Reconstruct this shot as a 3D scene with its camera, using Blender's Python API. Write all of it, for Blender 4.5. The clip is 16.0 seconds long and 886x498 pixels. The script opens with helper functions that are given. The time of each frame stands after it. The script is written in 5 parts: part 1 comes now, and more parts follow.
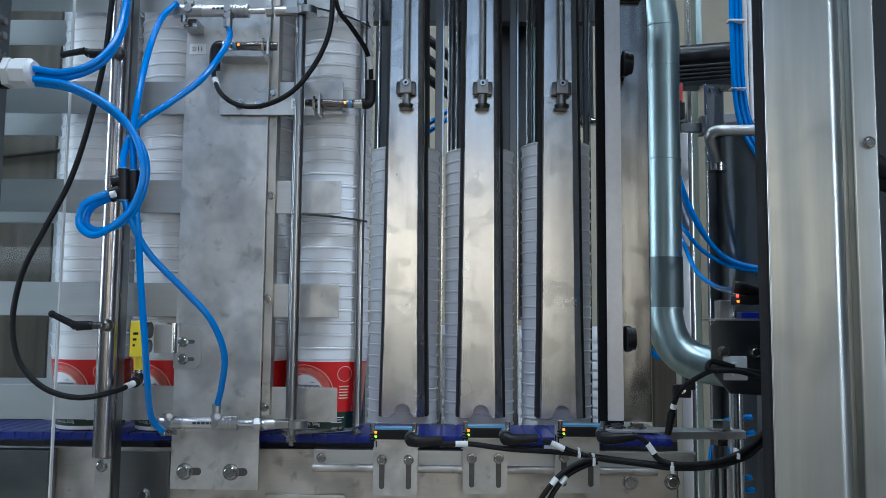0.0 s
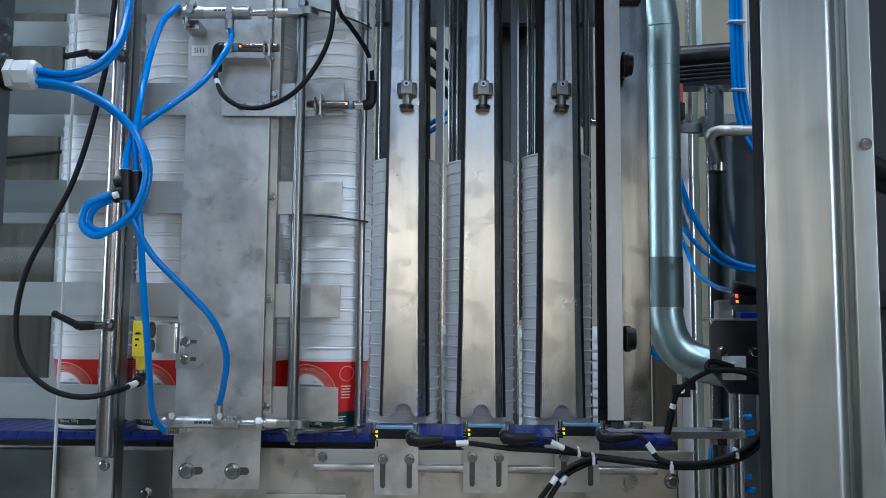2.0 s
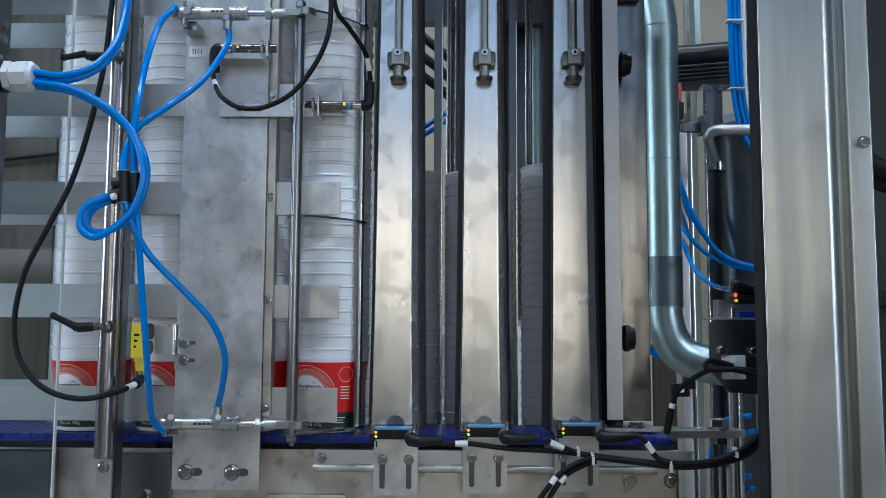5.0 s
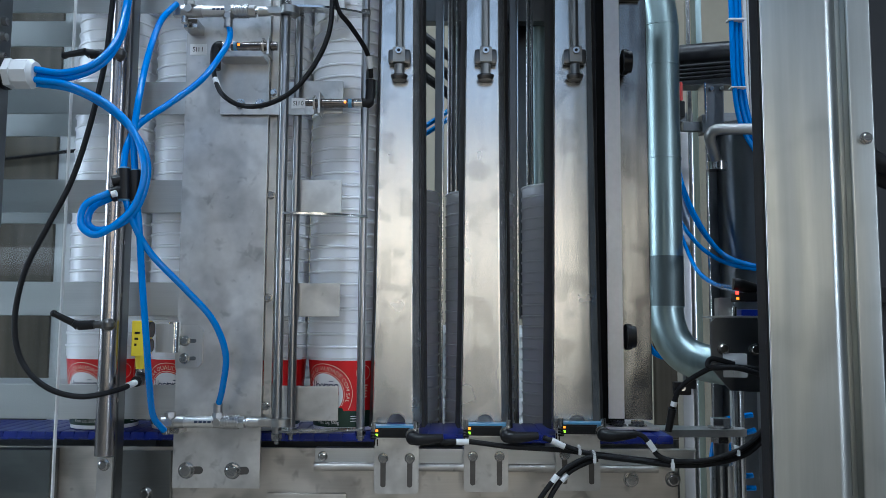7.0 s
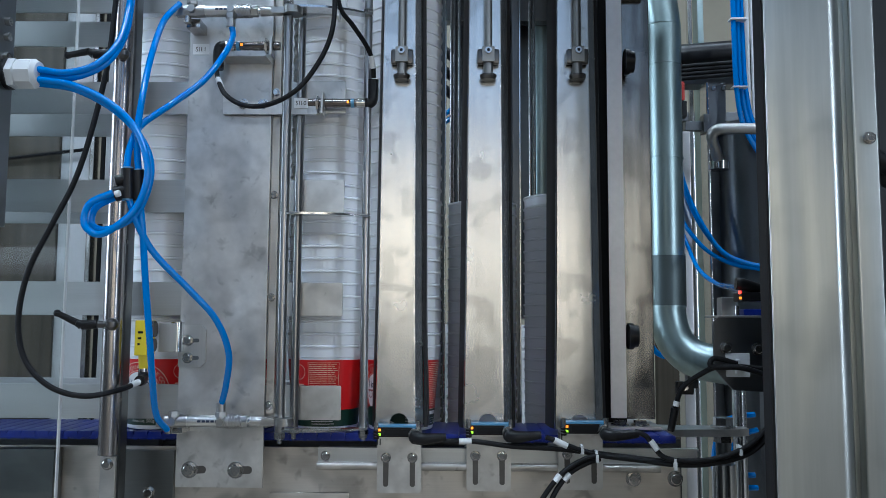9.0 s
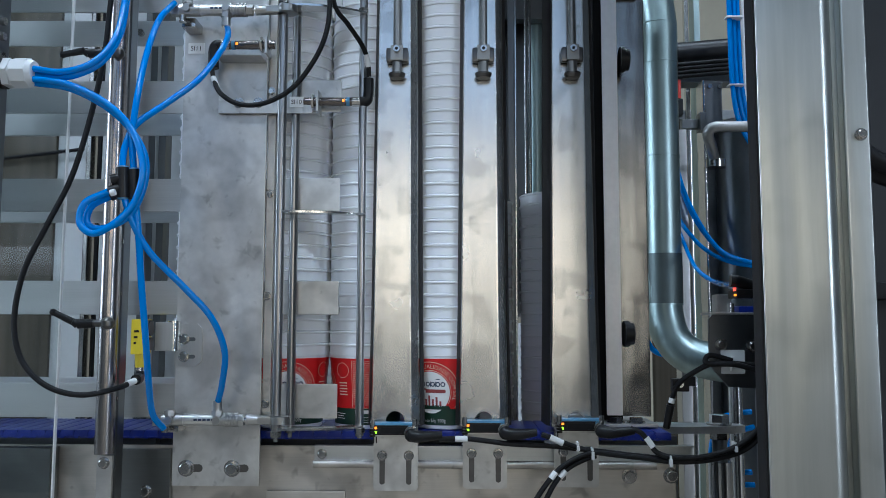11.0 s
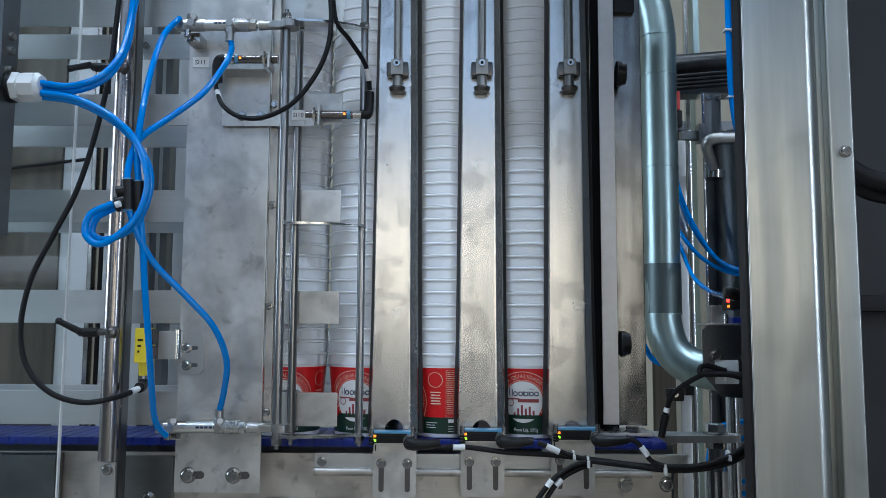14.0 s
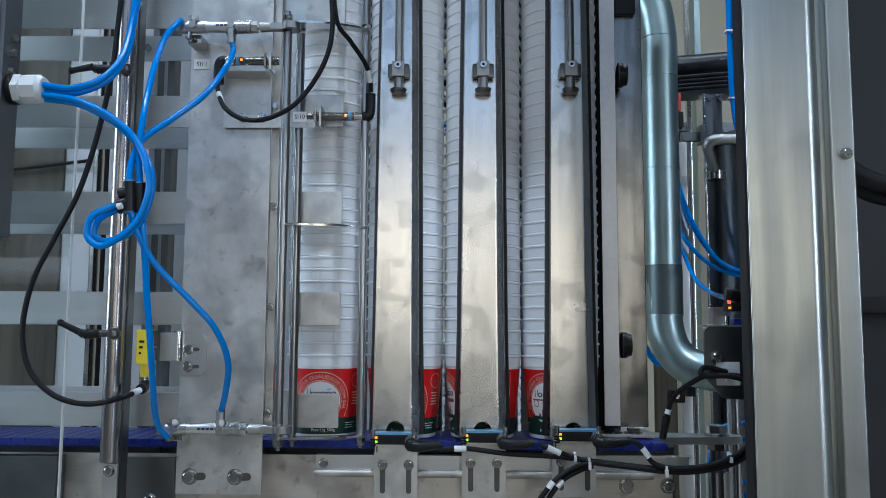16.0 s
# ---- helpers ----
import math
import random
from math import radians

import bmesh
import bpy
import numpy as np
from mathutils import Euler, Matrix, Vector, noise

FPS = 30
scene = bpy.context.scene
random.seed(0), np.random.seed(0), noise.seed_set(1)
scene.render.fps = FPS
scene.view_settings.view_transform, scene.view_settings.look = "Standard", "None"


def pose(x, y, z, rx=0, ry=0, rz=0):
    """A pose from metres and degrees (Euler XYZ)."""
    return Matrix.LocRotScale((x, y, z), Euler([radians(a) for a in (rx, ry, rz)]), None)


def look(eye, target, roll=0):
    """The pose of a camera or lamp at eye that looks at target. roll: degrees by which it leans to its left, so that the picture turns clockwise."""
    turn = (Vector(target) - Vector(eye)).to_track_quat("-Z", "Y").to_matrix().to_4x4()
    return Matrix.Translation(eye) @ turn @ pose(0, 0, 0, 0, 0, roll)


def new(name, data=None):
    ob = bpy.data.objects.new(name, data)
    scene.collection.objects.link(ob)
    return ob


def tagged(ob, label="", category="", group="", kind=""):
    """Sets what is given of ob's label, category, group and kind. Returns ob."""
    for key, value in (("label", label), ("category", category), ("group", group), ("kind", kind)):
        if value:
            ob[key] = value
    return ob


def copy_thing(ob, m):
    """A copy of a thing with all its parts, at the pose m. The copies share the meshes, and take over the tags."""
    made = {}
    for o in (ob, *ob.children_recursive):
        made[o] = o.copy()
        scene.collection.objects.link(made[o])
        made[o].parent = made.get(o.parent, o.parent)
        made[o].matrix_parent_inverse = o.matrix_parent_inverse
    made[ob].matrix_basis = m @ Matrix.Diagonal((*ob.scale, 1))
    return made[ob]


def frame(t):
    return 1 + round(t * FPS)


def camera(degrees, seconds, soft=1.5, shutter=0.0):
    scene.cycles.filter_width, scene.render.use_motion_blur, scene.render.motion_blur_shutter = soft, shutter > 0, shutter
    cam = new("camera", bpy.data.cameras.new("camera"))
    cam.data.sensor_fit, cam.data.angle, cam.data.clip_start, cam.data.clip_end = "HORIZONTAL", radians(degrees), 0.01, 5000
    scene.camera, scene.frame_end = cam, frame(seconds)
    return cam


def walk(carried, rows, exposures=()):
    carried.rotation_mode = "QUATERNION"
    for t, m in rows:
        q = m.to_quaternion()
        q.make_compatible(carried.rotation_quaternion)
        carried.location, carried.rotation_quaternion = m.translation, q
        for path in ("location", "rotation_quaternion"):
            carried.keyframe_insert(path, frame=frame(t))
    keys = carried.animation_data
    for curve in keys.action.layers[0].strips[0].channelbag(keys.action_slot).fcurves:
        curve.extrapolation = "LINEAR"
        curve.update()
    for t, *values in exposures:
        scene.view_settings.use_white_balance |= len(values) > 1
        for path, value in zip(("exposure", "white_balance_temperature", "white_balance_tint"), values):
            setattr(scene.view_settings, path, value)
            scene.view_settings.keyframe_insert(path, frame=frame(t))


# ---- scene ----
cam = camera(57.0, 16.0, soft=0.85)
PATH = [
    (0, (-0.022, -1.156, 0.156), (-0.055, 0.836, 0.333), 0.5),
    (0.5, (-0.02, -1.159, 0.156), (-0.049, 0.833, 0.33), 0.4),
    (1, (-0.019, -1.161, 0.155), (-0.052, 0.831, 0.326), 0.4),
    (1.5, (-0.02, -1.162, 0.157), (-0.055, 0.829, 0.335), 0.4),
    (2, (-0.021, -1.162, 0.156), (-0.057, 0.83, 0.333), 0.5),
    (2.5, (-0.02, -1.162, 0.156), (-0.054, 0.829, 0.338), 0.4),
    (3, (-0.02, -1.164, 0.156), (-0.051, 0.827, 0.335), 0.5),
    (3.5, (-0.022, -1.163, 0.156), (-0.06, 0.829, 0.33), 0.6),
    (4, (-0.02, -1.161, 0.156), (-0.054, 0.83, 0.336), 0.4),
    (6.5, (-0.019, -1.161, 0.153), (-0.057, 0.831, 0.328), 0.2),
    (7, (-0.02, -1.159, 0.152), (-0.057, 0.832, 0.332), 0.3),
    (7.5, (-0.023, -1.158, 0.152), (-0.067, 0.834, 0.33), 0.4),
    (8, (-0.024, -1.158, 0.152), (-0.065, 0.834, 0.328), 0.3),
    (8.5, (-0.023, -1.159, 0.152), (-0.064, 0.833, 0.327), 0.3),
    (9, (-0.022, -1.16, 0.152), (-0.062, 0.832, 0.331), 0.3),
    (11.5, (-0.017, -1.163, 0.15), (-0.054, 0.829, 0.327), 0.1),
    (12, (-0.017, -1.166, 0.151), (-0.057, 0.825, 0.335), 0.2),
    (12.5, (-0.016, -1.172, 0.153), (-0.057, 0.818, 0.345), 0.2),
    (13, (-0.016, -1.175, 0.153), (-0.066, 0.815, 0.342), 0.2),
    (13.5, (-0.011, -1.178, 0.153), (-0.059, 0.812, 0.345), 0.2),
    (14, (-0.01, -1.181, 0.153), (-0.056, 0.808, 0.349), 0.3),
    (14.5, (-0.008, -1.183, 0.155), (-0.05, 0.807, 0.355), 0.1),
    (15, (-0.007, -1.182, 0.154), (-0.05, 0.807, 0.356), 0.1),
    (15.5, (-0.009, -1.182, 0.153), (-0.057, 0.807, 0.354), 0.2),
    (16, (-0.01, -1.182, 0.154), (-0.059, 0.807, 0.352), 0.3),
]
walk(cam, [(t, look(eye, target, roll)) for t, eye, target, roll in PATH], [(0, -0.07, 5330, 6), (16, -0.07, 5330, 6)])

# ---- world and lights ----
world = bpy.data.worlds.new("hall_air")
scene.world = world
world.use_nodes = True
bg = world.node_tree.nodes["Background"]
bg.inputs[0].default_value = (0.75, 0.86, 1.0, 1)
bg.inputs[1].default_value = 0.05


def lamp(name, place, target, sx, sy, watts, colour):
    data = bpy.data.lights.new(name, "AREA")
    data.shape, data.size, data.size_y, data.energy, data.color = "RECTANGLE", sx, sy, watts, colour
    ob = new(name, data)
    ob.matrix_world = look(place, target)
    return ob


# ---- materials ----
def material(name, colour, rough=0.5, metal=0.0, grain=0.0, scale=60.0, stretch=(1, 1, 1), bump=0.0,
             mottle=0.0, mottle_scale=6.0, glow=None, glass=0.0, coat=0.0, rough_var=0.0, sub=0.0, spec=0.5,
             stain=None, streak=None, wavy=None):
    m = bpy.data.materials.new(name)
    m.use_nodes = True
    nt = m.node_tree
    b = nt.nodes["Principled BSDF"]
    b.inputs["Base Color"].default_value = (*colour, 1)
    b.inputs["Roughness"].default_value = rough
    b.inputs["Metallic"].default_value = metal
    b.inputs["Specular IOR Level"].default_value = spec
    b.inputs["Coat Weight"].default_value = coat
    if sub:
        b.inputs["Subsurface Weight"].default_value = sub
        b.inputs["Subsurface Radius"].default_value = (0.004, 0.004, 0.005)
    if glass:
        b.inputs["Transmission Weight"].default_value = glass
        b.inputs["IOR"].default_value = 1.5
    if glow:
        b.inputs["Emission Color"].default_value = (*glow[:3], 1)
        b.inputs["Emission Strength"].default_value = glow[3]
    if grain or bump or mottle or rough_var:
        co = nt.nodes.new("ShaderNodeTexCoord")
        info = nt.nodes.new("ShaderNodeObjectInfo")
        shift = nt.nodes.new("ShaderNodeVectorMath")
        shift.operation = "ADD"
        nt.links.new(co.outputs["Object"], shift.inputs[0])
        nt.links.new(info.outputs["Random"], shift.inputs[1])
        mp = nt.nodes.new("ShaderNodeMapping")
        mp.inputs["Scale"].default_value = stretch
        nt.links.new(shift.outputs[0], mp.inputs[0])
        fine = nt.nodes.new("ShaderNodeTexNoise")
        fine.inputs["Scale"].default_value = scale
        fine.inputs["Detail"].default_value = 6
        nt.links.new(mp.outputs[0], fine.inputs["Vector"])
        broad = nt.nodes.new("ShaderNodeTexNoise")
        broad.inputs["Scale"].default_value = mottle_scale
        broad.inputs["Detail"].default_value = 4
        nt.links.new(shift.outputs[0], broad.inputs["Vector"])

        def spread(src, amount):
            r = nt.nodes.new("ShaderNodeMapRange")
            r.inputs["From Min"].default_value, r.inputs["From Max"].default_value = 0.15, 0.85
            r.inputs["To Min"].default_value, r.inputs["To Max"].default_value = 1 - amount, 1 + amount
            nt.links.new(src.outputs["Fac"], r.inputs["Value"])
            return r
        k1, k2 = spread(fine, grain), spread(broad, mottle)
        mul = nt.nodes.new("ShaderNodeMath")
        mul.operation = "MULTIPLY"
        nt.links.new(k1.outputs[0], mul.inputs[0])
        nt.links.new(k2.outputs[0], mul.inputs[1])

        def times(a, socket):
            m2 = nt.nodes.new("ShaderNodeMath")
            m2.operation = "MULTIPLY"
            nt.links.new(a.outputs[0], m2.inputs[0])
            nt.links.new(socket, m2.inputs[1])
            return m2
        for size, lo, hi, amount in stain or ():
            spots = nt.nodes.new("ShaderNodeTexNoise")
            spots.inputs["Scale"].default_value = size
            spots.inputs["Detail"].default_value = 2
            spots.inputs["Distortion"].default_value = 0.4
            nt.links.new(shift.outputs[0], spots.inputs["Vector"])
            r = nt.nodes.new("ShaderNodeMapRange")
            r.interpolation_type = "SMOOTHSTEP"
            r.inputs["From Min"].default_value, r.inputs["From Max"].default_value = lo, hi
            r.inputs["To Min"].default_value, r.inputs["To Max"].default_value = 1.0, 1 - amount
            nt.links.new(spots.outputs["Fac"], r.inputs["Value"])
            mul = times(mul, r.outputs[0])
        if streak:
            sm = nt.nodes.new("ShaderNodeMapping")
            sm.inputs["Scale"].default_value = streak[0]
            nt.links.new(shift.outputs[0], sm.inputs[0])
            lines = nt.nodes.new("ShaderNodeTexNoise")
            lines.inputs["Scale"].default_value = 1.0
            lines.inputs["Detail"].default_value = 3
            nt.links.new(sm.outputs[0], lines.inputs["Vector"])
            mul = times(mul, spread(lines, streak[1]).outputs[0])
        tint = nt.nodes.new("ShaderNodeVectorMath")
        tint.operation = "SCALE"
        tint.inputs[0].default_value = colour
        nt.links.new(mul.outputs[0], tint.inputs["Scale"])
        nt.links.new(tint.outputs[0], b.inputs["Base Color"])
        if rough_var:
            k3 = spread(broad, rough_var)
            rr = nt.nodes.new("ShaderNodeMath")
            rr.operation = "MULTIPLY"
            rr.inputs[1].default_value = rough
            nt.links.new(k3.outputs[0], rr.inputs[0])
            nt.links.new(rr.outputs[0], b.inputs["Roughness"])
        if bump:
            bp = nt.nodes.new("ShaderNodeBump")
            bp.inputs["Strength"].default_value = bump
            bp.inputs["Distance"].default_value = 0.001
            nt.links.new(fine.outputs["Fac"], bp.inputs["Height"])
            nt.links.new(bp.outputs[0], b.inputs["Normal"])
        if wavy:
            wm = nt.nodes.new("ShaderNodeMapping")
            wm.inputs["Scale"].default_value = wavy[0]
            nt.links.new(shift.outputs[0], wm.inputs[0])
            waves = nt.nodes.new("ShaderNodeTexNoise")
            waves.inputs["Scale"].default_value = 1.0
            waves.inputs["Detail"].default_value = 1
            nt.links.new(wm.outputs[0], waves.inputs["Vector"])
            bend = nt.nodes.new("ShaderNodeBump")
            bend.inputs["Strength"].default_value = 1.0
            bend.inputs["Distance"].default_value = wavy[1]
            nt.links.new(waves.outputs["Fac"], bend.inputs["Height"])
            if bump:
                nt.links.new(bp.outputs[0], bend.inputs["Normal"])
            nt.links.new(bend.outputs[0], b.inputs["Normal"])
    return m


STEEL_MATTE = material("stainless_matte", (0.62, 0.62, 0.61), 0.42, 1, 0.10, 90, (1, 1, 1), 0.06, 0.22, 11, rough_var=0.3, stain=[(17, 0.48, 0.70, 0.26), (60, 0.60, 0.78, 0.25)], wavy=((14, 14, 7), 0.003))
STEEL_BRUSH = material("stainless_brushed", (0.60, 0.60, 0.59), 0.36, 1, 0.05, 120, (6, 6, 0.12), 0.10, 0.08, 7, rough_var=0.15)
STEEL_PLATE = material("stainless_pusher", (0.68, 0.67, 0.65), 0.26, 1, 0.05, 120, (6, 6, 0.12), 0.0, 0.10, 9, rough_var=0.15, stain=[(22, 0.50, 0.62, 0.17), (70, 0.62, 0.78, 0.24)], streak=((120, 120, 3), 0.10), wavy=((26, 26, 5), 0.0011))
COLUMN_STEEL = material("column_steel", (0.47, 0.485, 0.46), 0.31, 1, 0.05, 120, (4, 4, 0.2), 0.03, 0.14, 6, rough_var=0.12, stain=[(16, 0.5, 0.72, 0.16)], streak=((90, 90, 1.5), 0.12), wavy=((22, 22, 4), 0.002))
STEEL_BAR = material("stainless_bar", (0.57, 0.585, 0.585), 0.40, 1, 0.05, 120, (0.12, 6, 6), 0.08, 0.12, 9, rough_var=0.15, streak=((2, 60, 60), 0.10))
STEEL_SHINY = material("stainless_polished", (0.60, 0.60, 0.59), 0.2, 1, 0.04, 200, (1, 1, 0.3), 0.02, 0.05, 12)
ROD_STEEL = material("rod_steel", (0.36, 0.36, 0.36), 0.28, 1, 0.04, 200, (1, 1, 0.3), 0.02, 0.05, 12)
PUSH_STEEL = material("push_rod_steel", (0.34, 0.34, 0.33), 0.42, 1, 0.05, 200, (1, 1, 0.3), 0.02, 0.08, 12)
FRAME_STEEL = material("frame_steel", (0.57, 0.545, 0.505), 0.45, 1, 0.06, 100, (0.2, 5, 5), 0.06, 0.22, 12, rough_var=0.3, stain=[(14, 0.46, 0.66, 0.30), (45, 0.60, 0.76, 0.28)], wavy=((9, 9, 16), 0.004))
# stainless again, with shade put into a darker base colour
STEEL_SHADED = material("stainless_shaded", (0.17, 0.18, 0.19), 0.38, 1, 0.06, 80, (1, 1, 1), 0.05, 0.12, 6)
STEEL_DUCT = material("duct_steel", (0.36, 0.45, 0.445), 0.37, 1, 0.05, 60, (1, 1, 0.2), 0.05, 0.14, 8, rough_var=0.2, streak=((50, 50, 1.5), 0.18))
SLEEVE_STEEL = material("duct_sleeve_steel", (0.15, 0.18, 0.18), 0.48, 1, 0.08, 60, (1, 1, 0.2), 0.05, 0.2, 9, rough_var=0.2)
POST_STEEL = material("post_tube_steel", (0.35, 0.33, 0.32), 0.26, 1, 0.05, 150, (5, 5, 0.15), 0.02, 0.1, 9, streak=((160, 160, 2), 0.12))
FLANGE = material("dark_flange", (0.026, 0.024, 0.024), 0.5, 0, 0.1, 150, (1, 1, 0.1), 0.05, 0.2, 12, spec=0.35)
# flat slot fill, its dark colour painting the shade inside the slots
SLOT_SHADE = material("slot_shadow_steel", (0.13, 0.125, 0.12), 0.5, 1, 0.1, 80, (1, 1, 1), 0.05, 0.15, 20)
# frame stainless darkened in colour for the dim left cover plates
COVER_SHADED = material("cover_shaded", (0.20, 0.21, 0.21), 0.36, 1, 0.06, 100, (0.2, 5, 5), 0.06, 0.22, 9, rough_var=0.3, stain=[(12, 0.48, 0.68, 0.22)], wavy=((6, 6, 9), 0.004))
ALU = material("cast_aluminium", (0.44, 0.44, 0.43), 0.33, 1, 0.06, 150, (1, 1, 1), 0.1, 0.06, 20)
EDGE_GREY = material("edge_strip_grey", (0.85, 0.84, 0.85), 0.42, 0.8, 0.05, 120, (1, 1, 1), 0.05, 0.08, 10)
MOTTLED = material("mottled_stainless", (0.31, 0.31, 0.305), 0.25, 1, 0.06, 120, (6, 6, 0.12), 0.0, 0.25, 14, rough_var=0.2, stain=[(18, 0.48, 0.66, 0.25)], streak=((110, 110, 3), 0.16), wavy=((30, 30, 5), 0.0014))
PANEL = material("coated_panel", (0.52, 0.51, 0.51), 0.45, 0.25, 0.04, 120, (1, 1, 1), 0.04, 0.06, 8)
BOLT = material("bolt_steel", (0.50, 0.49, 0.47), 0.2, 1, 0.05, 300, (1, 1, 1), 0.05, 0.1, 40)
KNOB_STEEL = material("burnished_steel", (0.13, 0.125, 0.12), 0.3, 1, 0.1, 200, (1, 1, 1), 0.05, 0.2, 60)
BARREL = material("barrel_steel", (0.17, 0.15, 0.14), 0.18, 1, 0.1, 300, (1, 1, 1), 0.05, 0.1, 60)
# near-black tone of the box right of the column
DARK_TONE = material("dark_tone", (0.014, 0.015, 0.017), 0.45, 0, 0.1, 60, (1, 1, 1), 0.05, 0.3, 7, spec=0.3)
TUB_WHITE = material("tub_plastic", (0.85, 0.865, 0.89), 0.33, 0, 0.01, 40, (1, 1, 1), 0.02, 0.02, 8, sub=0.15)
LABEL_RED = material("label_red", (0.62, 0.012, 0.014), 0.28, 0, 0.03, 60, (1, 1, 1), 0, 0.04, 12)
LABEL_GREEN = material("label_green", (0.012, 0.04, 0.025), 0.35, 0, 0.1, 80, (1, 1, 1), 0, 0.15, 30)
LABEL_WHITE = material("label_white", (0.82, 0.81, 0.80), 0.35, 0, 0.02, 80, (1, 1, 1), 0, 0.03, 20)
LABEL_CREAM = material("label_cream", (0.80, 0.66, 0.50), 0.35)
LABEL_INK = material("label_ink", (0.02, 0.035, 0.08), 0.4)
LABEL_BROWN = material("label_brown", (0.30, 0.06, 0.06), 0.4, 0, 0.2, 120, (1, 1, 1), 0, 0.2, 60)
BELT_BLUE = material("belt_blue", (0.006, 0.018, 0.20), 0.33, 0, 0.12, 80, (1, 1, 1), 0.1, 0.2, 12, spec=0.4)
HOSE_BLUE = material("hose_blue", (0.004, 0.19, 0.62), 0.22, 0, 0.03, 60, (1, 1, 1), 0, 0.05, 20)
RUBBER = material("black_rubber", (0.007, 0.007, 0.008), 0.5, 0, 0.1, 150, (1, 1, 1), 0.05, 0.1, 30, spec=0.22)
BLACK = material("black_plastic", (0.008, 0.008, 0.009), 0.36, 0, 0.1, 150, (1, 1, 1), 0.05, 0.1, 30, spec=0.3)
GREY_PLASTIC = material("grey_plastic", (0.60, 0.62, 0.63), 0.4, 0, 0.03, 90, (1, 1, 1), 0.03, 0.03, 20)
RIB_WHITE = material("ribbed_panel", (0.86, 0.87, 0.87), 0.45, 0, 0.03, 60, (1, 1, 1), 0.02, 0.05, 9)
WHITE_PLASTIC = material("white_plastic", (0.75, 0.76, 0.76), 0.4, 0, 0.03, 90, (1, 1, 1), 0.02, 0.03, 20)
YELLOW = material("sensor_yellow", (0.70, 0.55, 0.02), 0.4, 0, 0.05, 90, (1, 1, 1), 0.03, 0.05, 20)
RED_PLASTIC = material("red_plastic", (0.5, 0.03, 0.02), 0.4, 0, 0.05, 90, (1, 1, 1), 0.03, 0.05, 20)
SENSOR_BLUE = material("sensor_blue", (0.10, 0.27, 0.45), 0.35, 0, 0.05, 90, (1, 1, 1), 0.03, 0.05, 20)
LED_GREEN = material("led_green", (0.3, 0.6, 0.05), 0.3, glow=(0.45, 1.0, 0.02, 1.5))
LED_AMBER = material("led_amber", (0.8, 0.3, 0.02), 0.3, glow=(1.0, 0.22, 0.01, 2.0))
LED_RED = material("led_red", (0.8, 0.05, 0.02), 0.3, glow=(1.0, 0.04, 0.02, 4.0))
CLEAR = material("acrylic", (0.93, 0.97, 0.97), 0.03, glass=1.0)
WALL = material("wall_panel", (0.42, 0.38, 0.29), 0.8, 0, 0.05, 20, (1, 1, 1), 0.05, 0.12, 1.5)
HALL = material("hall_panel", (0.09, 0.10, 0.11), 0.8, 0, 0.05, 20, (1, 1, 1), 0.05, 0.12, 1.5)
FLOOR = material("hall_floor", (0.38, 0.33, 0.27), 0.5, 0, 0.1, 20, (1, 1, 1), 0.05, 0.15, 2)
TINTED = material("tinted_panel", (0.095, 0.082, 0.062), 0.14, 0, 0.1, 5, (1, 1, 0.2), 0, 0.3, 3, coat=0.2, streak=((40, 40, 1.2), 0.5))
FIXTURE = material("lamp_tube", (1, 1, 1), 0.5, glow=(1.0, 0.97, 0.9, 6.0))


# ---- mesh tools ----
def box(bm, x0, x1, y0, y1, z0, z1, bevel=0.0, turn=None, rounds=2):
    made = bmesh.ops.create_cube(bm, size=1.0)["verts"]
    m = Matrix.Translation(((x0 + x1) / 2, (y0 + y1) / 2, (z0 + z1) / 2)) @ Matrix.Diagonal((abs(x1 - x0), abs(y1 - y0), abs(z1 - z0), 1))
    bmesh.ops.transform(bm, matrix=m, verts=made)
    if turn is not None:
        c = Vector(((x0 + x1) / 2, (y0 + y1) / 2, (z0 + z1) / 2))
        bmesh.ops.transform(bm, matrix=Matrix.Translation(c) @ turn @ Matrix.Translation(-c), verts=made)
    if bevel:
        edges = list({e for v in made for e in v.link_edges})
        bmesh.ops.bevel(bm, geom=edges, offset=bevel, segments=rounds, affect="EDGES", profile=0.5 if rounds > 2 else 0.7)
    return bm


def rod(bm, a, b, r, r2=None, n=16, caps=True):
    a, b = Vector(a), Vector(b)
    d = b - a
    made = bmesh.ops.create_cone(bm, cap_ends=caps, segments=n, radius1=r, radius2=r if r2 is None else r2, depth=d.length)["verts"]
    q = Vector((0, 0, 1)).rotation_difference(d).to_matrix().to_4x4()
    bmesh.ops.transform(bm, matrix=Matrix.Translation((a + b) / 2) @ q, verts=made)
    return bm


def smooth_line(points, steps=10):
    p = [Vector(q) for q in points]
    p = [2 * p[0] - p[1]] + p + [2 * p[-1] - p[-2]]
    out = []
    for i in range(1, len(p) - 2):
        a, b, c, d = p[i - 1:i + 3]
        for k in range(steps):
            t = k / steps
            out.append(0.5 * (2 * b + (c - a) * t + (2 * a - 5 * b + 4 * c - d) * t * t + (3 * b - a - 3 * c + d) * t ** 3))
    return out + [p[-2]]


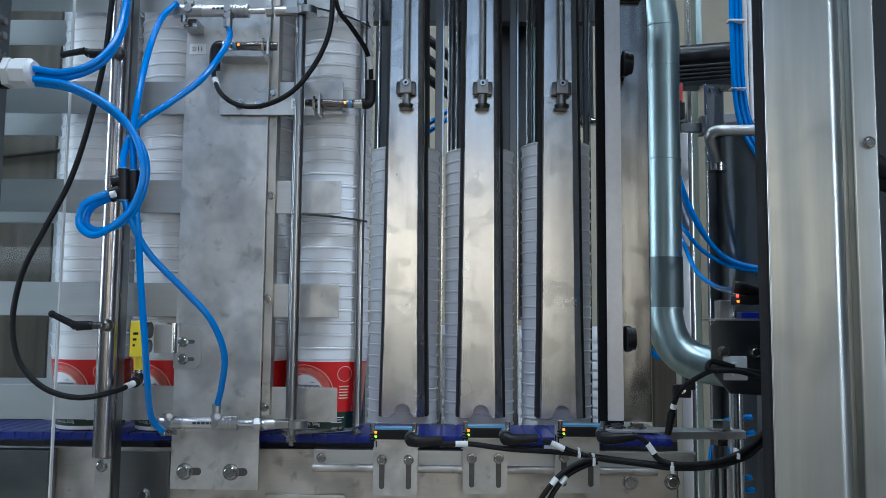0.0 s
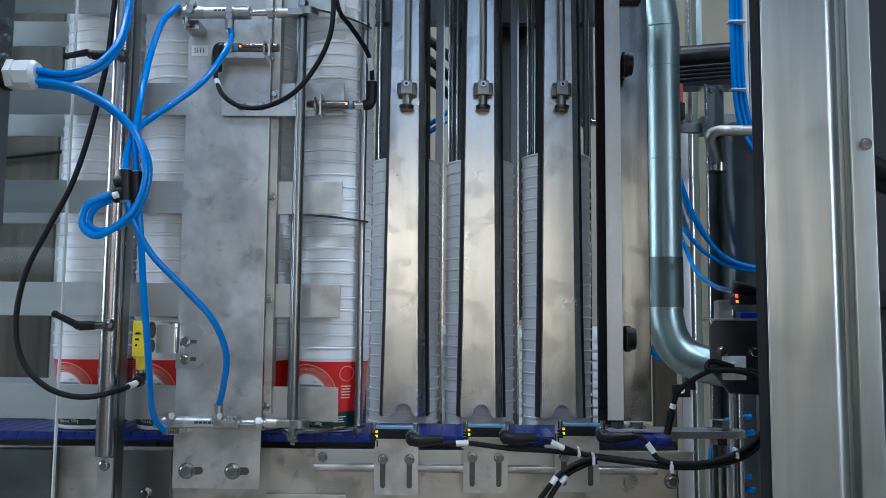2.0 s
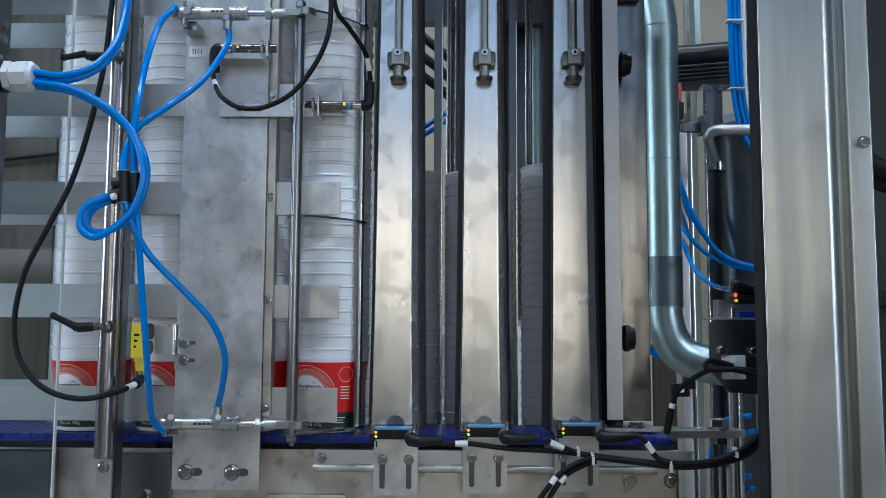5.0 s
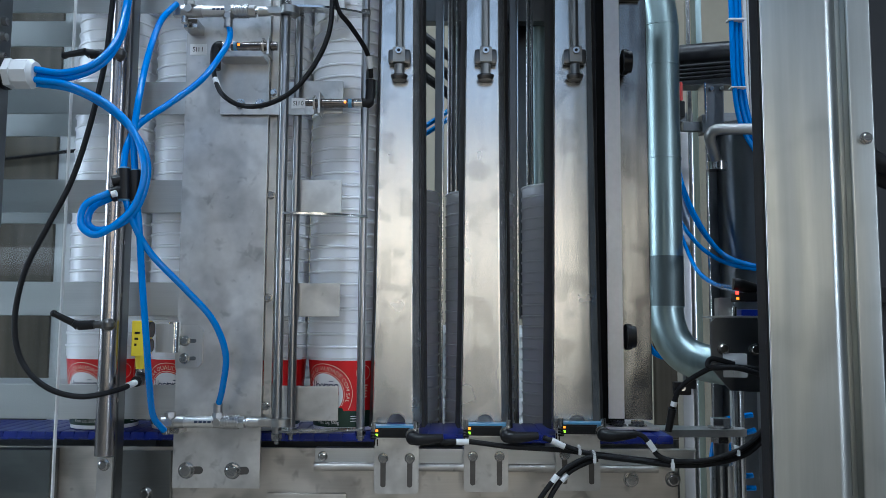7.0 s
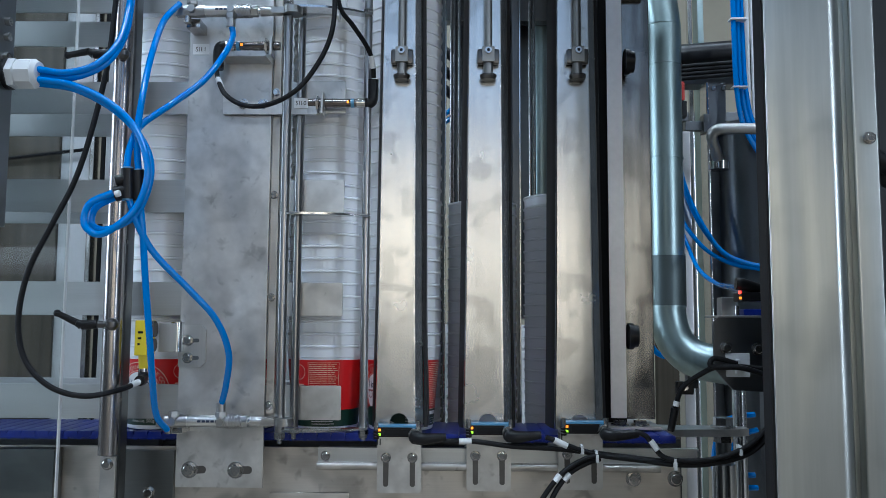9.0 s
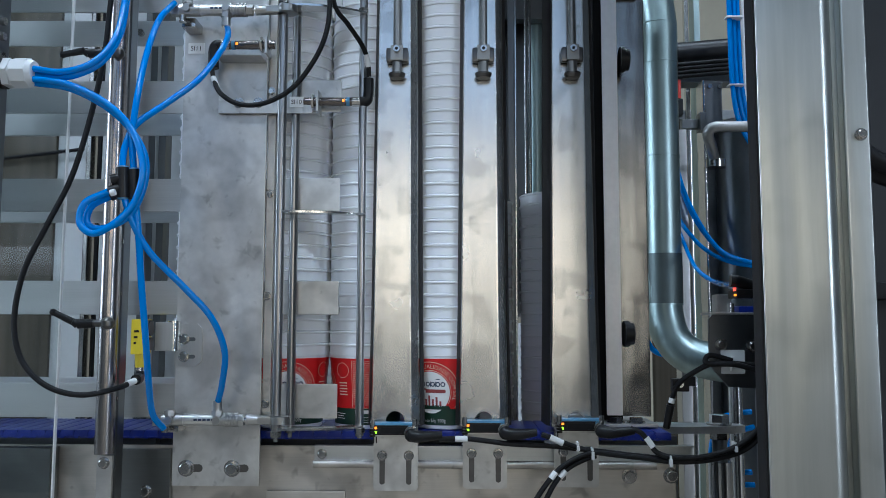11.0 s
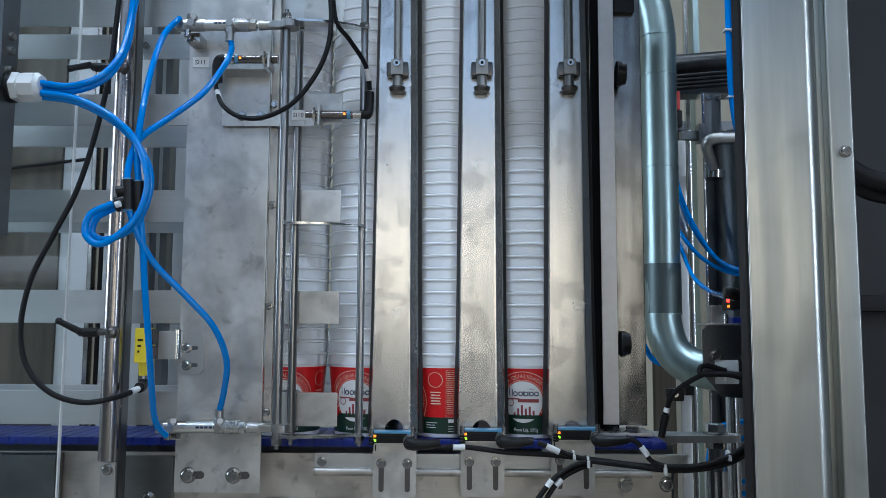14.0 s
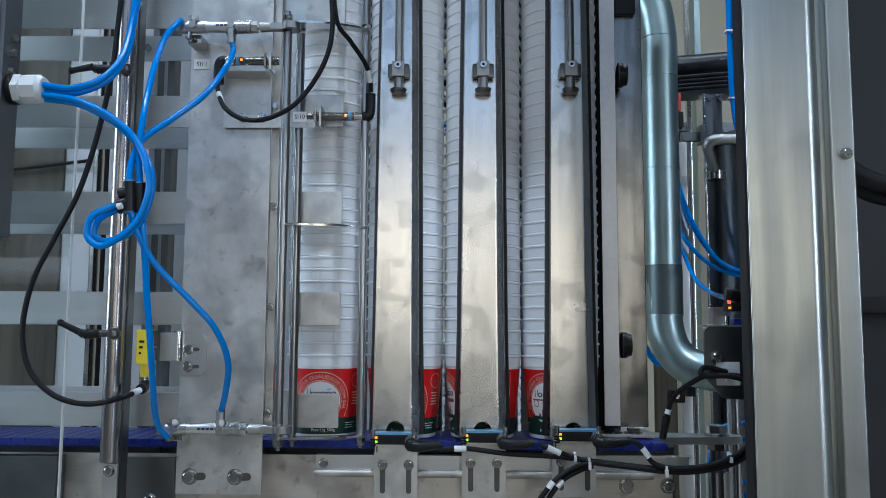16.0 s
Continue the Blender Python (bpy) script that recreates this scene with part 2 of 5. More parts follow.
def hose(bm, points, r, n=10, steps=10):
    line = smooth_line(points, steps) if steps else [Vector(q) for q in points]
    rings, up = [], Vector((0.3, 1, 0.2)).normalized()
    r0, r1 = r if isinstance(r, tuple) else (r, r)
    for i, c in enumerate(line):
        r = r0 + (r1 - r0) * i / (len(line) - 1)
        t = (line[min(i + 1, len(line) - 1)] - line[max(i - 1, 0)]).normalized()
        up = (up - t * up.dot(t)).normalized()
        side = t.cross(up)
        rings.append([bm.verts.new(c + r * (math.cos(2 * math.pi * k / n) * up + math.sin(2 * math.pi * k / n) * side)) for k in range(n)])
    for a, b in zip(rings, rings[1:]):
        for k in range(n):
            bm.faces.new((a[k], a[(k + 1) % n], b[(k + 1) % n], b[k]))
    bm.faces.new(rings[0][::-1])
    bm.faces.new(rings[-1])
    return bm


def lathe(bm, profile, n=40, centre=(0, 0, 0), arc=None):
    rings = []
    for r, z in profile:
        rings.append([bm.verts.new((centre[0] + r * math.sin(2 * math.pi * k / n), centre[1] - r * math.cos(2 * math.pi * k / n), centre[2] + z)) for k in range(n)])
    for a, b in zip(rings, rings[1:]):
        for k in range(n):
            bm.faces.new((a[k], a[(k + 1) % n], b[(k + 1) % n], b[k]))
    return bm


def hexagon(bm, place, axis, r, depth):
    a = Vector(place)
    return rod(bm, a, a + Vector(axis) * depth, r, n=6)


def mesh_of(name, bm, mat, smooth=True):
    bmesh.ops.recalc_face_normals(bm, faces=bm.faces)
    me = bpy.data.meshes.new(name)
    bm.to_mesh(me)
    bm.free()
    me.materials.append(mat)
    if smooth:
        me.polygons.foreach_set("use_smooth", [True] * len(me.polygons))
        me.set_sharp_from_angle(angle=radians(35))
    return me


def part(name, bm, mat, parent=None, label=""):
    ob = new(name, mesh_of(name, bm, mat))
    if len(ob.data.vertices) < 3000:
        ob.modifiers.new("even_normals", "WEIGHTED_NORMAL").keep_sharp = True
    if parent is not None:
        ob.parent = parent
    return tagged(ob, label)


def thing(name, label, category, place=(0, 0, 0), group="", kind=""):
    ob = new(name)
    ob.empty_display_size = 0.02
    ob.location = place
    return tagged(ob, label, category, group, kind)


def fresh():
    return bmesh.new()


def bolt_parts(parent, place, r=0.0085, axis=(0, -1, 0)):
    a, v = Vector(place), Vector(axis)
    part("washer", rod(fresh(), a, a + v * 0.0015, r * 1.22, n=20), BOLT, parent)
    b = hexagon(fresh(), a + v * 0.0015, v, r, r * 0.62)
    rod(b, a + v * (0.0015 + r * 0.62), a + v * (0.0015 + r * 0.74), r * 0.86, r * 0.72, n=18)
    part("bolt_head", b, BOLT, parent)


def capsule(bm, x0, x1, z0, z1, y0, y1):
    w, h = x1 - x0, z1 - z0
    r = min(w, h) / 2
    pts = []
    for k in range(16):
        a = 2 * math.pi * k / 16
        cx = x0 + r if math.cos(a) < 0 else x1 - r
        cz = z0 + r if math.sin(a) < 0 else z1 - r
        pts.append((cx + r * math.cos(a), cz + r * math.sin(a)))
    f = [bm.verts.new((x, y0, z)) for x, z in pts]
    k = [bm.verts.new((x, y1, z)) for x, z in pts]
    bm.faces.new(f)
    bm.faces.new(k[::-1])
    for i in range(16):
        bm.faces.new((f[i], k[i], k[(i + 1) % 16], f[(i + 1) % 16]))
    return bm


# ---- the hall ----
def hall():
    tagged(part("floor", box(fresh(), -5, 5, -4, 3.4, -1.0, -0.9), FLOOR), "brown-grey factory hall floor", "floor", kind="structure")
    tagged(part("wall_north", box(fresh(), -5, 5, 3.2, 3.3, -0.9, 3.2), WALL), "beige panelled hall wall behind the machine", "wall", kind="structure")
    tagged(part("wall_south", box(fresh(), -5, 5, -4.1, -4.0, -0.9, 3.2), HALL), "plain grey hall wall", "wall", kind="structure")
    tagged(part("wall_west", box(fresh(), -5.1, -5, -4, 3.2, -0.9, 3.2), HALL), "plain grey hall wall", "wall", kind="structure")
    tagged(part("wall_east", box(fresh(), 5, 5.1, -4, 3.2, -0.9, 3.2), HALL), "plain grey hall wall", "wall", kind="structure")
    tagged(part("ceiling", box(fresh(), -5.1, 5.1, -4.1, 3.3, 3.2, 3.3), HALL), "plain grey hall ceiling", "ceiling", kind="structure")


hall()
for x, y in ((-1.2, -1.5), (1.3, -1.5), (-0.9, 0.72), (1.0, 0.72)):
    fx = thing("ceiling_light", "white strip ceiling light of the hall", "lamp", (x, y, 3.1), "hall lights")
    part("housing", box(fresh(), -0.75, 0.75, -0.14, 0.14, 0.03, 0.1, 0.01), WHITE_PLASTIC, fx)
    part("tube", rod(fresh(), (-0.7, 0, 0.01), (0.7, 0, 0.01), 0.018), FIXTURE, fx)
    lamp("hall_lamp", (x, y, 3.08), (x, y, 0), 1.4, 0.25, 54 if y < 0 else 26, (0.93, 0.97, 1.0))


# ---- fill lights in added window frames, unseen behind the viewer ----
def added_window(name, x0, x1, z0, z1):
    w = tagged(new(name), "added unseen window frame round a fill light", "window", kind="structure")
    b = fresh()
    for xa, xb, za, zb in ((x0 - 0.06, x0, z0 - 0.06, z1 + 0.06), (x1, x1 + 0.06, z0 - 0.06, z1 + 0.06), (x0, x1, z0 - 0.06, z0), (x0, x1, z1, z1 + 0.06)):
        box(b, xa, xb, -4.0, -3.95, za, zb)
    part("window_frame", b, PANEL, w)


# two added warm fill lights; the gap between dims the middle pusher
added_window("window_1", -0.75, -0.05, 0.22, 1.12)
lamp("added_fill_light", (-0.4, -3.94, 0.67), (-0.4, 0, 0.67), 0.7, 0.9, 6.3, (1.0, 0.82, 0.59))
added_window("window_6", 0.40, 1.35, 0.02, 1.12)
lamp("added_fill_light", (0.875, -3.94, 0.57), (0.875, 0, 0.57), 0.95, 1.1, 11.0, (1.0, 0.82, 0.59))
added_window("window_2", -1.7, 1.5, 1.4, 2.4)
lamp("added_fill_light", (-0.1, -3.94, 1.9), (-0.1, 0, 1.9), 3.2, 1.0, 10, (0.56, 0.74, 1.0))
added_window("window_4", 3.65, 4.05, -0.2, 2.3)
lamp("added_fill_light", (3.87, -3.94, 1.05), (2.2, 0, 1.05), 0.4, 2.5, 62, (0.97, 0.98, 1.0))
added_window("window_5", -3.6, -2.3, 0.5, 2.7)
lamp("added_fill_light", (-2.95, -3.94, 1.6), (-2.95, 0, 1.6), 1.3, 2.2, 9, (0.95, 0.98, 1.0))
# unseen west frame and fill light, added for the left-side glints
west = tagged(new("window_3"), "added unseen window frame round a fill light", "window", kind="structure")
bm = fresh()
for ya, yb, za, zb in ((-1.26, -1.2, 0.14, 2.36), (0.8, 0.86, 0.14, 2.36), (-1.2, 0.8, 0.14, 0.2), (-1.2, 0.8, 2.3, 2.36)):
    box(bm, -5.0, -4.95, ya, yb, za, zb)
part("window_frame", bm, PANEL, west)
lamp("added_fill_light", (-4.94, -0.2, 1.25), (0, -0.2, 1.25), 2.0, 2.1, 110, (0.90, 0.96, 1.0))


# ---- conveyor ----
def conveyor():
    c = thing("conveyor", "blue modular belt conveyor on a stainless steel frame", "conveyor", (0, 0, -0.006))
    part("front_plate", box(fresh(), -1.5, 0.30, 0.056, 0.062, -0.55, -0.026, 0.001), FRAME_STEEL, c)
    part("rear_plate", box(fresh(), -1.5, 0.34, 0.20, 0.206, -0.55, -0.03), STEEL_SHADED, c)
    bm = fresh()
    box(bm, -1.5, 0.29, 0.037, 0.172, -0.014, -0.003, 0.003)
    part("belt_bed", bm, BELT_BLUE, c)
    tooth = None
    x = -0.9
    while x < 0.28:
        if tooth is None:
            b = fresh()
            rod(b, (0, 0.033, -0.0088), (0, 0.17, -0.0088), 0.0050, n=10)
            box(b, -0.002, 0.017, 0.032, 0.17, -0.011, -0.0015, 0.002)
            tooth = mesh_of("belt_link", b, BELT_BLUE)
        o = new("belt_link", tooth)
        o.parent, o.location = c, (x, 0, 0)
        x += 0.0205


conveyor()


# ---- tubs ----
PITCH, TUB_H = 0.0184, 0.124


def tub_profile():
    return [(0.0470, 0.0), (0.0480, 0.001), (0.0485, 0.004), (0.0570, TUB_H - 0.0180), (0.0580, TUB_H - 0.0175), (0.0583, TUB_H - 0.004),
            (0.0600, TUB_H - 0.0032), (0.0602, TUB_H - 0.0012), (0.0592, TUB_H), (0.0570, TUB_H - 0.0005), (0.0555, TUB_H - 0.02)]


def wall_radius(z):
    return 0.0485 + (0.0572 - 0.0485) * (z - 0.004) / (TUB_H - 0.0245)


def wrap(bm, lift):
    for v in bm.verts:
        r = wall_radius(v.co.z) + lift + v.co.y
        a = v.co.x / 0.055
        v.co = Vector((r * math.sin(a), -r * math.cos(a), v.co.z))
    return bm


def strip(bm, x0, x1, z0, z1, n=64, rows=2):
    grid = [[bm.verts.new((x0 + (x1 - x0) * i / n, 0, z0 + (z1 - z0) * j / rows)) for i in range(n + 1)] for j in range(rows + 1)]
    for j in range(rows):
        for i in range(n):
            bm.faces.new((grid[j][i], grid[j][i + 1], grid[j + 1][i + 1], grid[j + 1][i]))
    return bm


def disc(bm, cx, cz, r0, r1, a0=0, a1=360, n=48, y=0.0):
    steps = [a0 + (a1 - a0) * i / n for i in range(n + 1)]
    rr = [r0 + (r1 - r0) * k / 3 for k in range(4)]
    rings = [[bm.verts.new((cx + r * math.cos(radians(s)), y, cz + r * math.sin(radians(s)))) for s in steps] for r in rr]
    for a, b in zip(rings, rings[1:]):
        for i in range(n):
            f = (a[i], a[i + 1], b[i + 1], b[i]) if r0 or a is not rings[0] else (a[i], b[i + 1], b[i])
            bm.faces.new(f)
    return bm


def letters(text, size):
    cu = bpy.data.curves.new("text", "FONT")
    cu.body, cu.size, cu.align_x, cu.resolution_u = text, size, "CENTER", 2
    ob = bpy.data.objects.new("text", cu)
    scene.collection.objects.link(ob)
    bpy.context.view_layer.update()
    me = bpy.data.meshes.new_from_object(ob.evaluated_get(bpy.context.evaluated_depsgraph_get()))
    bpy.data.objects.remove(ob)
    bm = bmesh.new()
    bm.from_mesh(me)
    return bm


def flat_text(bm, text, size, cx, cz):
    t = letters(text, size)
    for v in t.verts:
        v.co = Vector((cx + v.co.x, 0, cz + v.co.y))
    me = bpy.data.meshes.new("tmp")
    t.to_mesh(me)
    t.free()
    bm.from_mesh(me)
    return bm


def arc_text(bm, text, size, cx, cz, r):
    t = letters(text, size)
    for v in t.verts:
        a = math.pi / 2 - v.co.x / r
        v.co = Vector((cx + (r + v.co.y) * math.cos(a), 0, cz + (r + v.co.y) * math.sin(a)))
    me = bpy.data.meshes.new("tmp")
    t.to_mesh(me)
    t.free()
    bm.from_mesh(me)
    return bm


def label_meshes():
    full = math.pi * 0.055
    out = []
    z1 = TUB_H - 0.0215
    out.append(("label_band", mesh_of("label_band", wrap(strip(fresh(), -full, full, 0.030, z1, 72, 3), 0.0003), LABEL_RED), "red printed label band"))
    out.append(("label_base", mesh_of("label_base", wrap(strip(fresh(), -full, full, 0.006, 0.030, 72, 2), 0.0003), LABEL_GREEN), "dark green printed label base"))
    cz = 0.0535
    out.append(("roundel", mesh_of("roundel", wrap(disc(fresh(), 0, cz, 0, 0.0305), 0.0006), LABEL_WHITE), "white roundel"))
    b = fresh()
    for r in (0.0438, 0.0318):
        disc(b, 0, cz, r, r + 0.0009, -30, 210)
    for s in (-1, 1):
        disc(b, s * 0.060, 0.085, 0.0105, 0.0112)
        for k in range(5):
            w = 0.008 - 0.001 * (k % 2)
            strip(b, s * 0.060 - w, s * 0.060 + w, 0.066 - k * 0.0042, 0.0675 - k * 0.0042, 4, 1)
    out.append(("ring_print", mesh_of("ring_print", wrap(b, 0.0008), LABEL_CREAM), "cream rings and emblems"))
    b = fresh()
    arc_text(b, "DE PRIMEIRA QUALIDADE COM SAL", 0.0082, 0, cz, 0.0350)
    out.append(("slogan_print", mesh_of("slogan_print", wrap(b, 0.0008), LABEL_CREAM), "cream curved slogan lettering"))
    for s in (-1, 1):
        b = fresh()
        for k in range(23):
            z, x = 0.0955 - k * 0.00275, s * 0.100 - 0.022
            end = s * 0.100 + 0.019 - 0.004 * (k % 5 == 4)
            j = 0
            while x < end - 0.004:
                w = 0.0035 + 0.0014 * ((k * 5 + j * 3) % 4)
                strip(b, x, min(x + w, end), z, z + 0.0008, 3, 1)
                x += w + 0.0011
                j += 1
        for z in (0.0985, 0.0305):
            strip(b, s * 0.100 - 0.024, s * 0.100 + 0.021, z, z + 0.0005, 8, 1)
        for x in (s * 0.100 - 0.024, s * 0.100 + 0.0205):
            strip(b, x, x + 0.0005, 0.0305, 0.0985, 1, 3)
        out.append(("text_print", mesh_of("text_print", wrap(b, 0.0008), LABEL_CREAM), "small print as plain cream bars"))
    b = fresh()
    for x in (-0.0115, -0.0035, 0.0045, 0.0125, 0.0200):
        disc(b, x, 0.0655, 0.0021, 0.0036, 0, 360, 20)
    strip(b, -0.0215, -0.0203, 0.0620, 0.0745, 1, 3)
    strip(b, -0.0165, -0.0153, 0.0620, 0.0720, 1, 3)
    strip(b, 0.0005, 0.0017, 0.0620, 0.0695, 1, 3)
    strip(b, 0.0085, 0.0095, 0.0620, 0.0695, 1, 3)
    strip(b, 0.0095, 0.0155, 0.0722, 0.0732, 4, 1)
    out.append(("word_mark", mesh_of("word_mark", wrap(b, 0.0009), LABEL_INK), "dark curly word mark as plain strokes"))
    b = fresh()
    strip(b, -0.008, 0.024, 0.0530, 0.0580, 8, 2)
    strip(b, -0.026, -0.006, 0.0570, 0.0590, 8, 1)
    disc(b, -0.020, 0.0525, 0.0045, 0.0056)
    for x, h in ((-0.014, 0.006), (-0.008, 0.012), (-0.002, 0.017), (0.004, 0.012), (0.010, 0.015), (0.016, 0.009)):
        strip(b, x - 0.0016, x + 0.0016, 0.030, 0.032 + h, 2, 3)
    out.append(("picture_print", mesh_of("picture_print", wrap(b, 0.0008), LABEL_BROWN), "red-brown printed picture shapes"))
    b = fresh()
    for k in range(36):
        a = -0.03 + k * 0.0017
        strip(b, a - 0.0014, a + 0.0014, 0.029, 0.0325 + 0.0025 * abs(math.sin(k * 1.7)), 2, 1)
    out.append(("treeline_print", mesh_of("treeline_print", wrap(b, 0.0011), LABEL_GREEN), "dark green jagged printed treeline"))
    b = fresh()
    flat_text(b, "Peso Líq. 500g", 0.0068, 0.004, 0.0105)
    for s in (-1, 1):
        strip(b, s * 0.052 - 0.010, s * 0.052 + 0.010, 0.0215, 0.0225, 4, 1)
        strip(b, s * 0.052 - 0.010, s * 0.052 + 0.006, 0.0180, 0.0190, 4, 1)
        strip(b, s * 0.052 - 0.010, s * 0.052 + 0.008, 0.0145, 0.0155, 4, 1)
    for s in (-1, 1):
        strip(b, s * 0.100 - 0.020, s * 0.100 + 0.008, 0.0225, 0.0275, 6, 1)
        for k in range(3):
            strip(b, s * 0.100 - 0.020, s * 0.100 + 0.016 - 0.002 * k, 0.0095 + 0.0035 * k, 0.0103 + 0.0035 * k, 6, 1)
    out.append(("weight_print", mesh_of("weight_print", wrap(b, 0.0008), LABEL_WHITE), "white weight lettering"))
    return out


LABELS = label_meshes()
TUB_MESH = mesh_of("tub", lathe(fresh(), tub_profile(), 48), TUB_WHITE)


def bottom_disc():
    b = fresh()
    disc(b, 0, 0, 0, 0.0473, 0, 360, 40)
    for v in b.verts:
        v.co = Vector((v.co.x, v.co.z, 0.0006))
    return mesh_of("base", b, TUB_WHITE)


BASE_MESH = bottom_disc()


def tub_stack(count, labelled, label, group):
    s = thing("tub_stack", label, "tub stack", group=group)
    for k in range(count):
        t = new("tub", TUB_MESH)
        t.parent, t.location = s, (0, 0, k * PITCH)
        if k == 0:
            new("base", BASE_MESH).parent = t
            if labelled:
                for name, me, text in LABELS:
                    o = new(name, me)
                    o.parent = t
                    tagged(o, text, kind="stuff" if name in ("weight_print", "text_print", "ring_print") else "")
    return s


LANE_Y = 0.092
lane_stacks = [tub_stack(38, True, "tall stack of white tubs, lowest with red label, on blue belt", "tub stacks on the belt") for k in range(4)]
BACK_Y = 0.252
back_stacks = [tub_stack(32, False, "shaded stack of white tubs sinking behind the belt", "tub stacks in the magazine") for k in range(3)]
BACK_X = (-0.1116, 0.0175, 0.1492)
BACK_TOP = 0.4480


# ---- pusher plates ----
PUSH_BACK, PUSH_FRONT = 0.175, 0.018
PUSH_X = (-0.1071, 0.0193, 0.1494)
pushers = []


def pusher():
    p = thing("pusher_plate", "tall stainless steel pusher plate with bent foot", "pusher plate", group="pusher plates")
    rows = ((0.80, 0.0265, 0.0), (0.40, 0.0302, 0.0), (0.16, 0.0322, 0.0), (0.06, 0.0340, -0.0005), (0.002, 0.0348, -0.001))
    b = fresh()
    notch, arch = 0.0135, 8
    cols = [(u, d, None) for u, d in ((-1.0, 0.0035), (-0.985, 0.0012), (-0.955, 0.0), (-0.8, 0.0), (-0.56, 0.0))]
    cols += [(0, 0.0, math.pi * (1 - k / arch)) for k in range(arch + 1)]
    cols += [(u, d, None) for u, d in ((0.56, 0.0), (0.645, 0.0), (0.675, 0.0004), (0.70, 0.0013), (0.96, 0.0085), (0.985, 0.0097), (1.0, 0.0115))]
    front, back = [], []
    for z, w, y in rows:
        line = []
        for u, d, a in cols:
            x = u * w if a is None else notch * math.cos(a)
            zz = z if a is None or z > 0.05 else 0.008 + 0.015 * math.sin(a)
            line.append((x, y + d, zz))
        front.append([b.verts.new(p0) for p0 in line])
        back.append([b.verts.new((p0[0], p0[1] + 0.002, p0[2])) for p0 in line])
    n = len(cols)
    for k in range(len(rows) - 1):
        for i in range(n - 1):
            b.faces.new((front[k][i], front[k][i + 1], front[k + 1][i + 1], front[k + 1][i]))
            b.faces.new((back[k][i + 1], back[k][i], back[k + 1][i], back[k + 1][i + 1]))
        for i in (0, n - 1):
            b.faces.new((front[k][i], front[k + 1][i], back[k + 1][i], back[k][i]))
    for k in (0, len(rows) - 1):
        for i in range(n - 1):
            b.faces.new((front[k][i], back[k][i], back[k][i + 1], front[k][i + 1]))
    part("face_plate", b, STEEL_PLATE, p)
    for s in (-1, 1):
        b = fresh()
        pts = []
        for (z, w, y) in rows:
            pts.append([b.verts.new((s * (w + dx), y + dy, z)) for dx, dy in ((0.0006, 0.005 if s < 0 else 0.0125), (0.0052, 0.016), (0.0078, 0.060), (0.0064, 0.060), (0.004, 0.019), (0.0006, 0.015))])
        for a, c in zip(pts, pts[1:]):
            for i in range(6):
                b.faces.new((a[i], a[(i + 1) % 6], c[(i + 1) % 6], c[i]))
        b.faces.new(pts[0])
        b.faces.new(pts[-1])
        part("side_guard", b, FLANGE, p, "black side flange")
    kz = 0.541
    part("push_rod", rod(fresh(), (0, -0.012, kz), (0, -0.012, 0.80), 0.0058), PUSH_STEEL, p)
    b = fresh()
    box(b, -0.0165, 0.0165, -0.016, -0.003, kz - 0.012, kz + 0.010, 0.005)
    part("clamp_block", b, KNOB_STEEL, p)
    part("clamp_face", box(fresh(), -0.009, 0.009, -0.023, -0.0162, kz - 0.0115, kz + 0.011, 0.0012), PUSH_STEEL, p)
    part("clamp_screw", rod(fresh(), (0, -0.028, kz + 0.004), (0, -0.02, kz + 0.004), 0.0048), BOLT, p)
    part("screw_socket", rod(fresh(), (0, -0.0284, kz + 0.004), (0, -0.0279, kz + 0.004), 0.0024, n=6), BLACK, p)
    b = fresh()
    part("stop_shank", rod(fresh(), (0, -0.012, kz - 0.029), (0, -0.012, kz - 0.012), 0.0072), PUSH_STEEL, p)
    rod(b, (0, -0.012, kz - 0.0315), (0, -0.012, kz - 0.029), 0.0125)
    rod(b, (0, -0.012, kz - 0.036), (0, -0.012, kz - 0.0315), 0.010, 0.0125)
    part("stop_stud", b, KNOB_STEEL, p)
    return p


first = pusher()
pushers = [first] + [copy_thing(first, pose(PUSH_X[k], PUSH_FRONT, 0)) for k in (1, 2)]


# ---- front guards and gate ----
def mounting_plate():
    p = thing("mounting_plate", "broad matte stainless mounting plate with slotted foot", "plate")
    x0, x1 = -0.4193, -0.2961
    part("sheet", box(fresh(), x0, x1, 0, 0.005, -0.08, 0.85, 0.0012), STEEL_MATTE, p)
    for px in (-0.3989, -0.334):
        z = -0.0555
        bolt_parts(p, (px, 0, z), 0.0095)
        b = fresh()
        capsule(b, px + 0.004, px + 0.023, z - 0.0055, z + 0.0055, -0.0004, 0.0005)
        part("slot", b, SLOT_SHADE, p)
    part("edge_angle", box(fresh(), x1 + 0.0005, -0.2841, 0.006, 0.03, 0.0219, 0.85, 0.001), FRAME_STEEL, p)
    for a in ((-0.2907, 0.006, 0.3344), (-0.2914, 0.006, 0.1862), (-0.2912, 0.006, 0.0334), (-0.2915, 0.006, 0.486)):
        bolt_parts(p, a, 0.005)


mounting_plate()


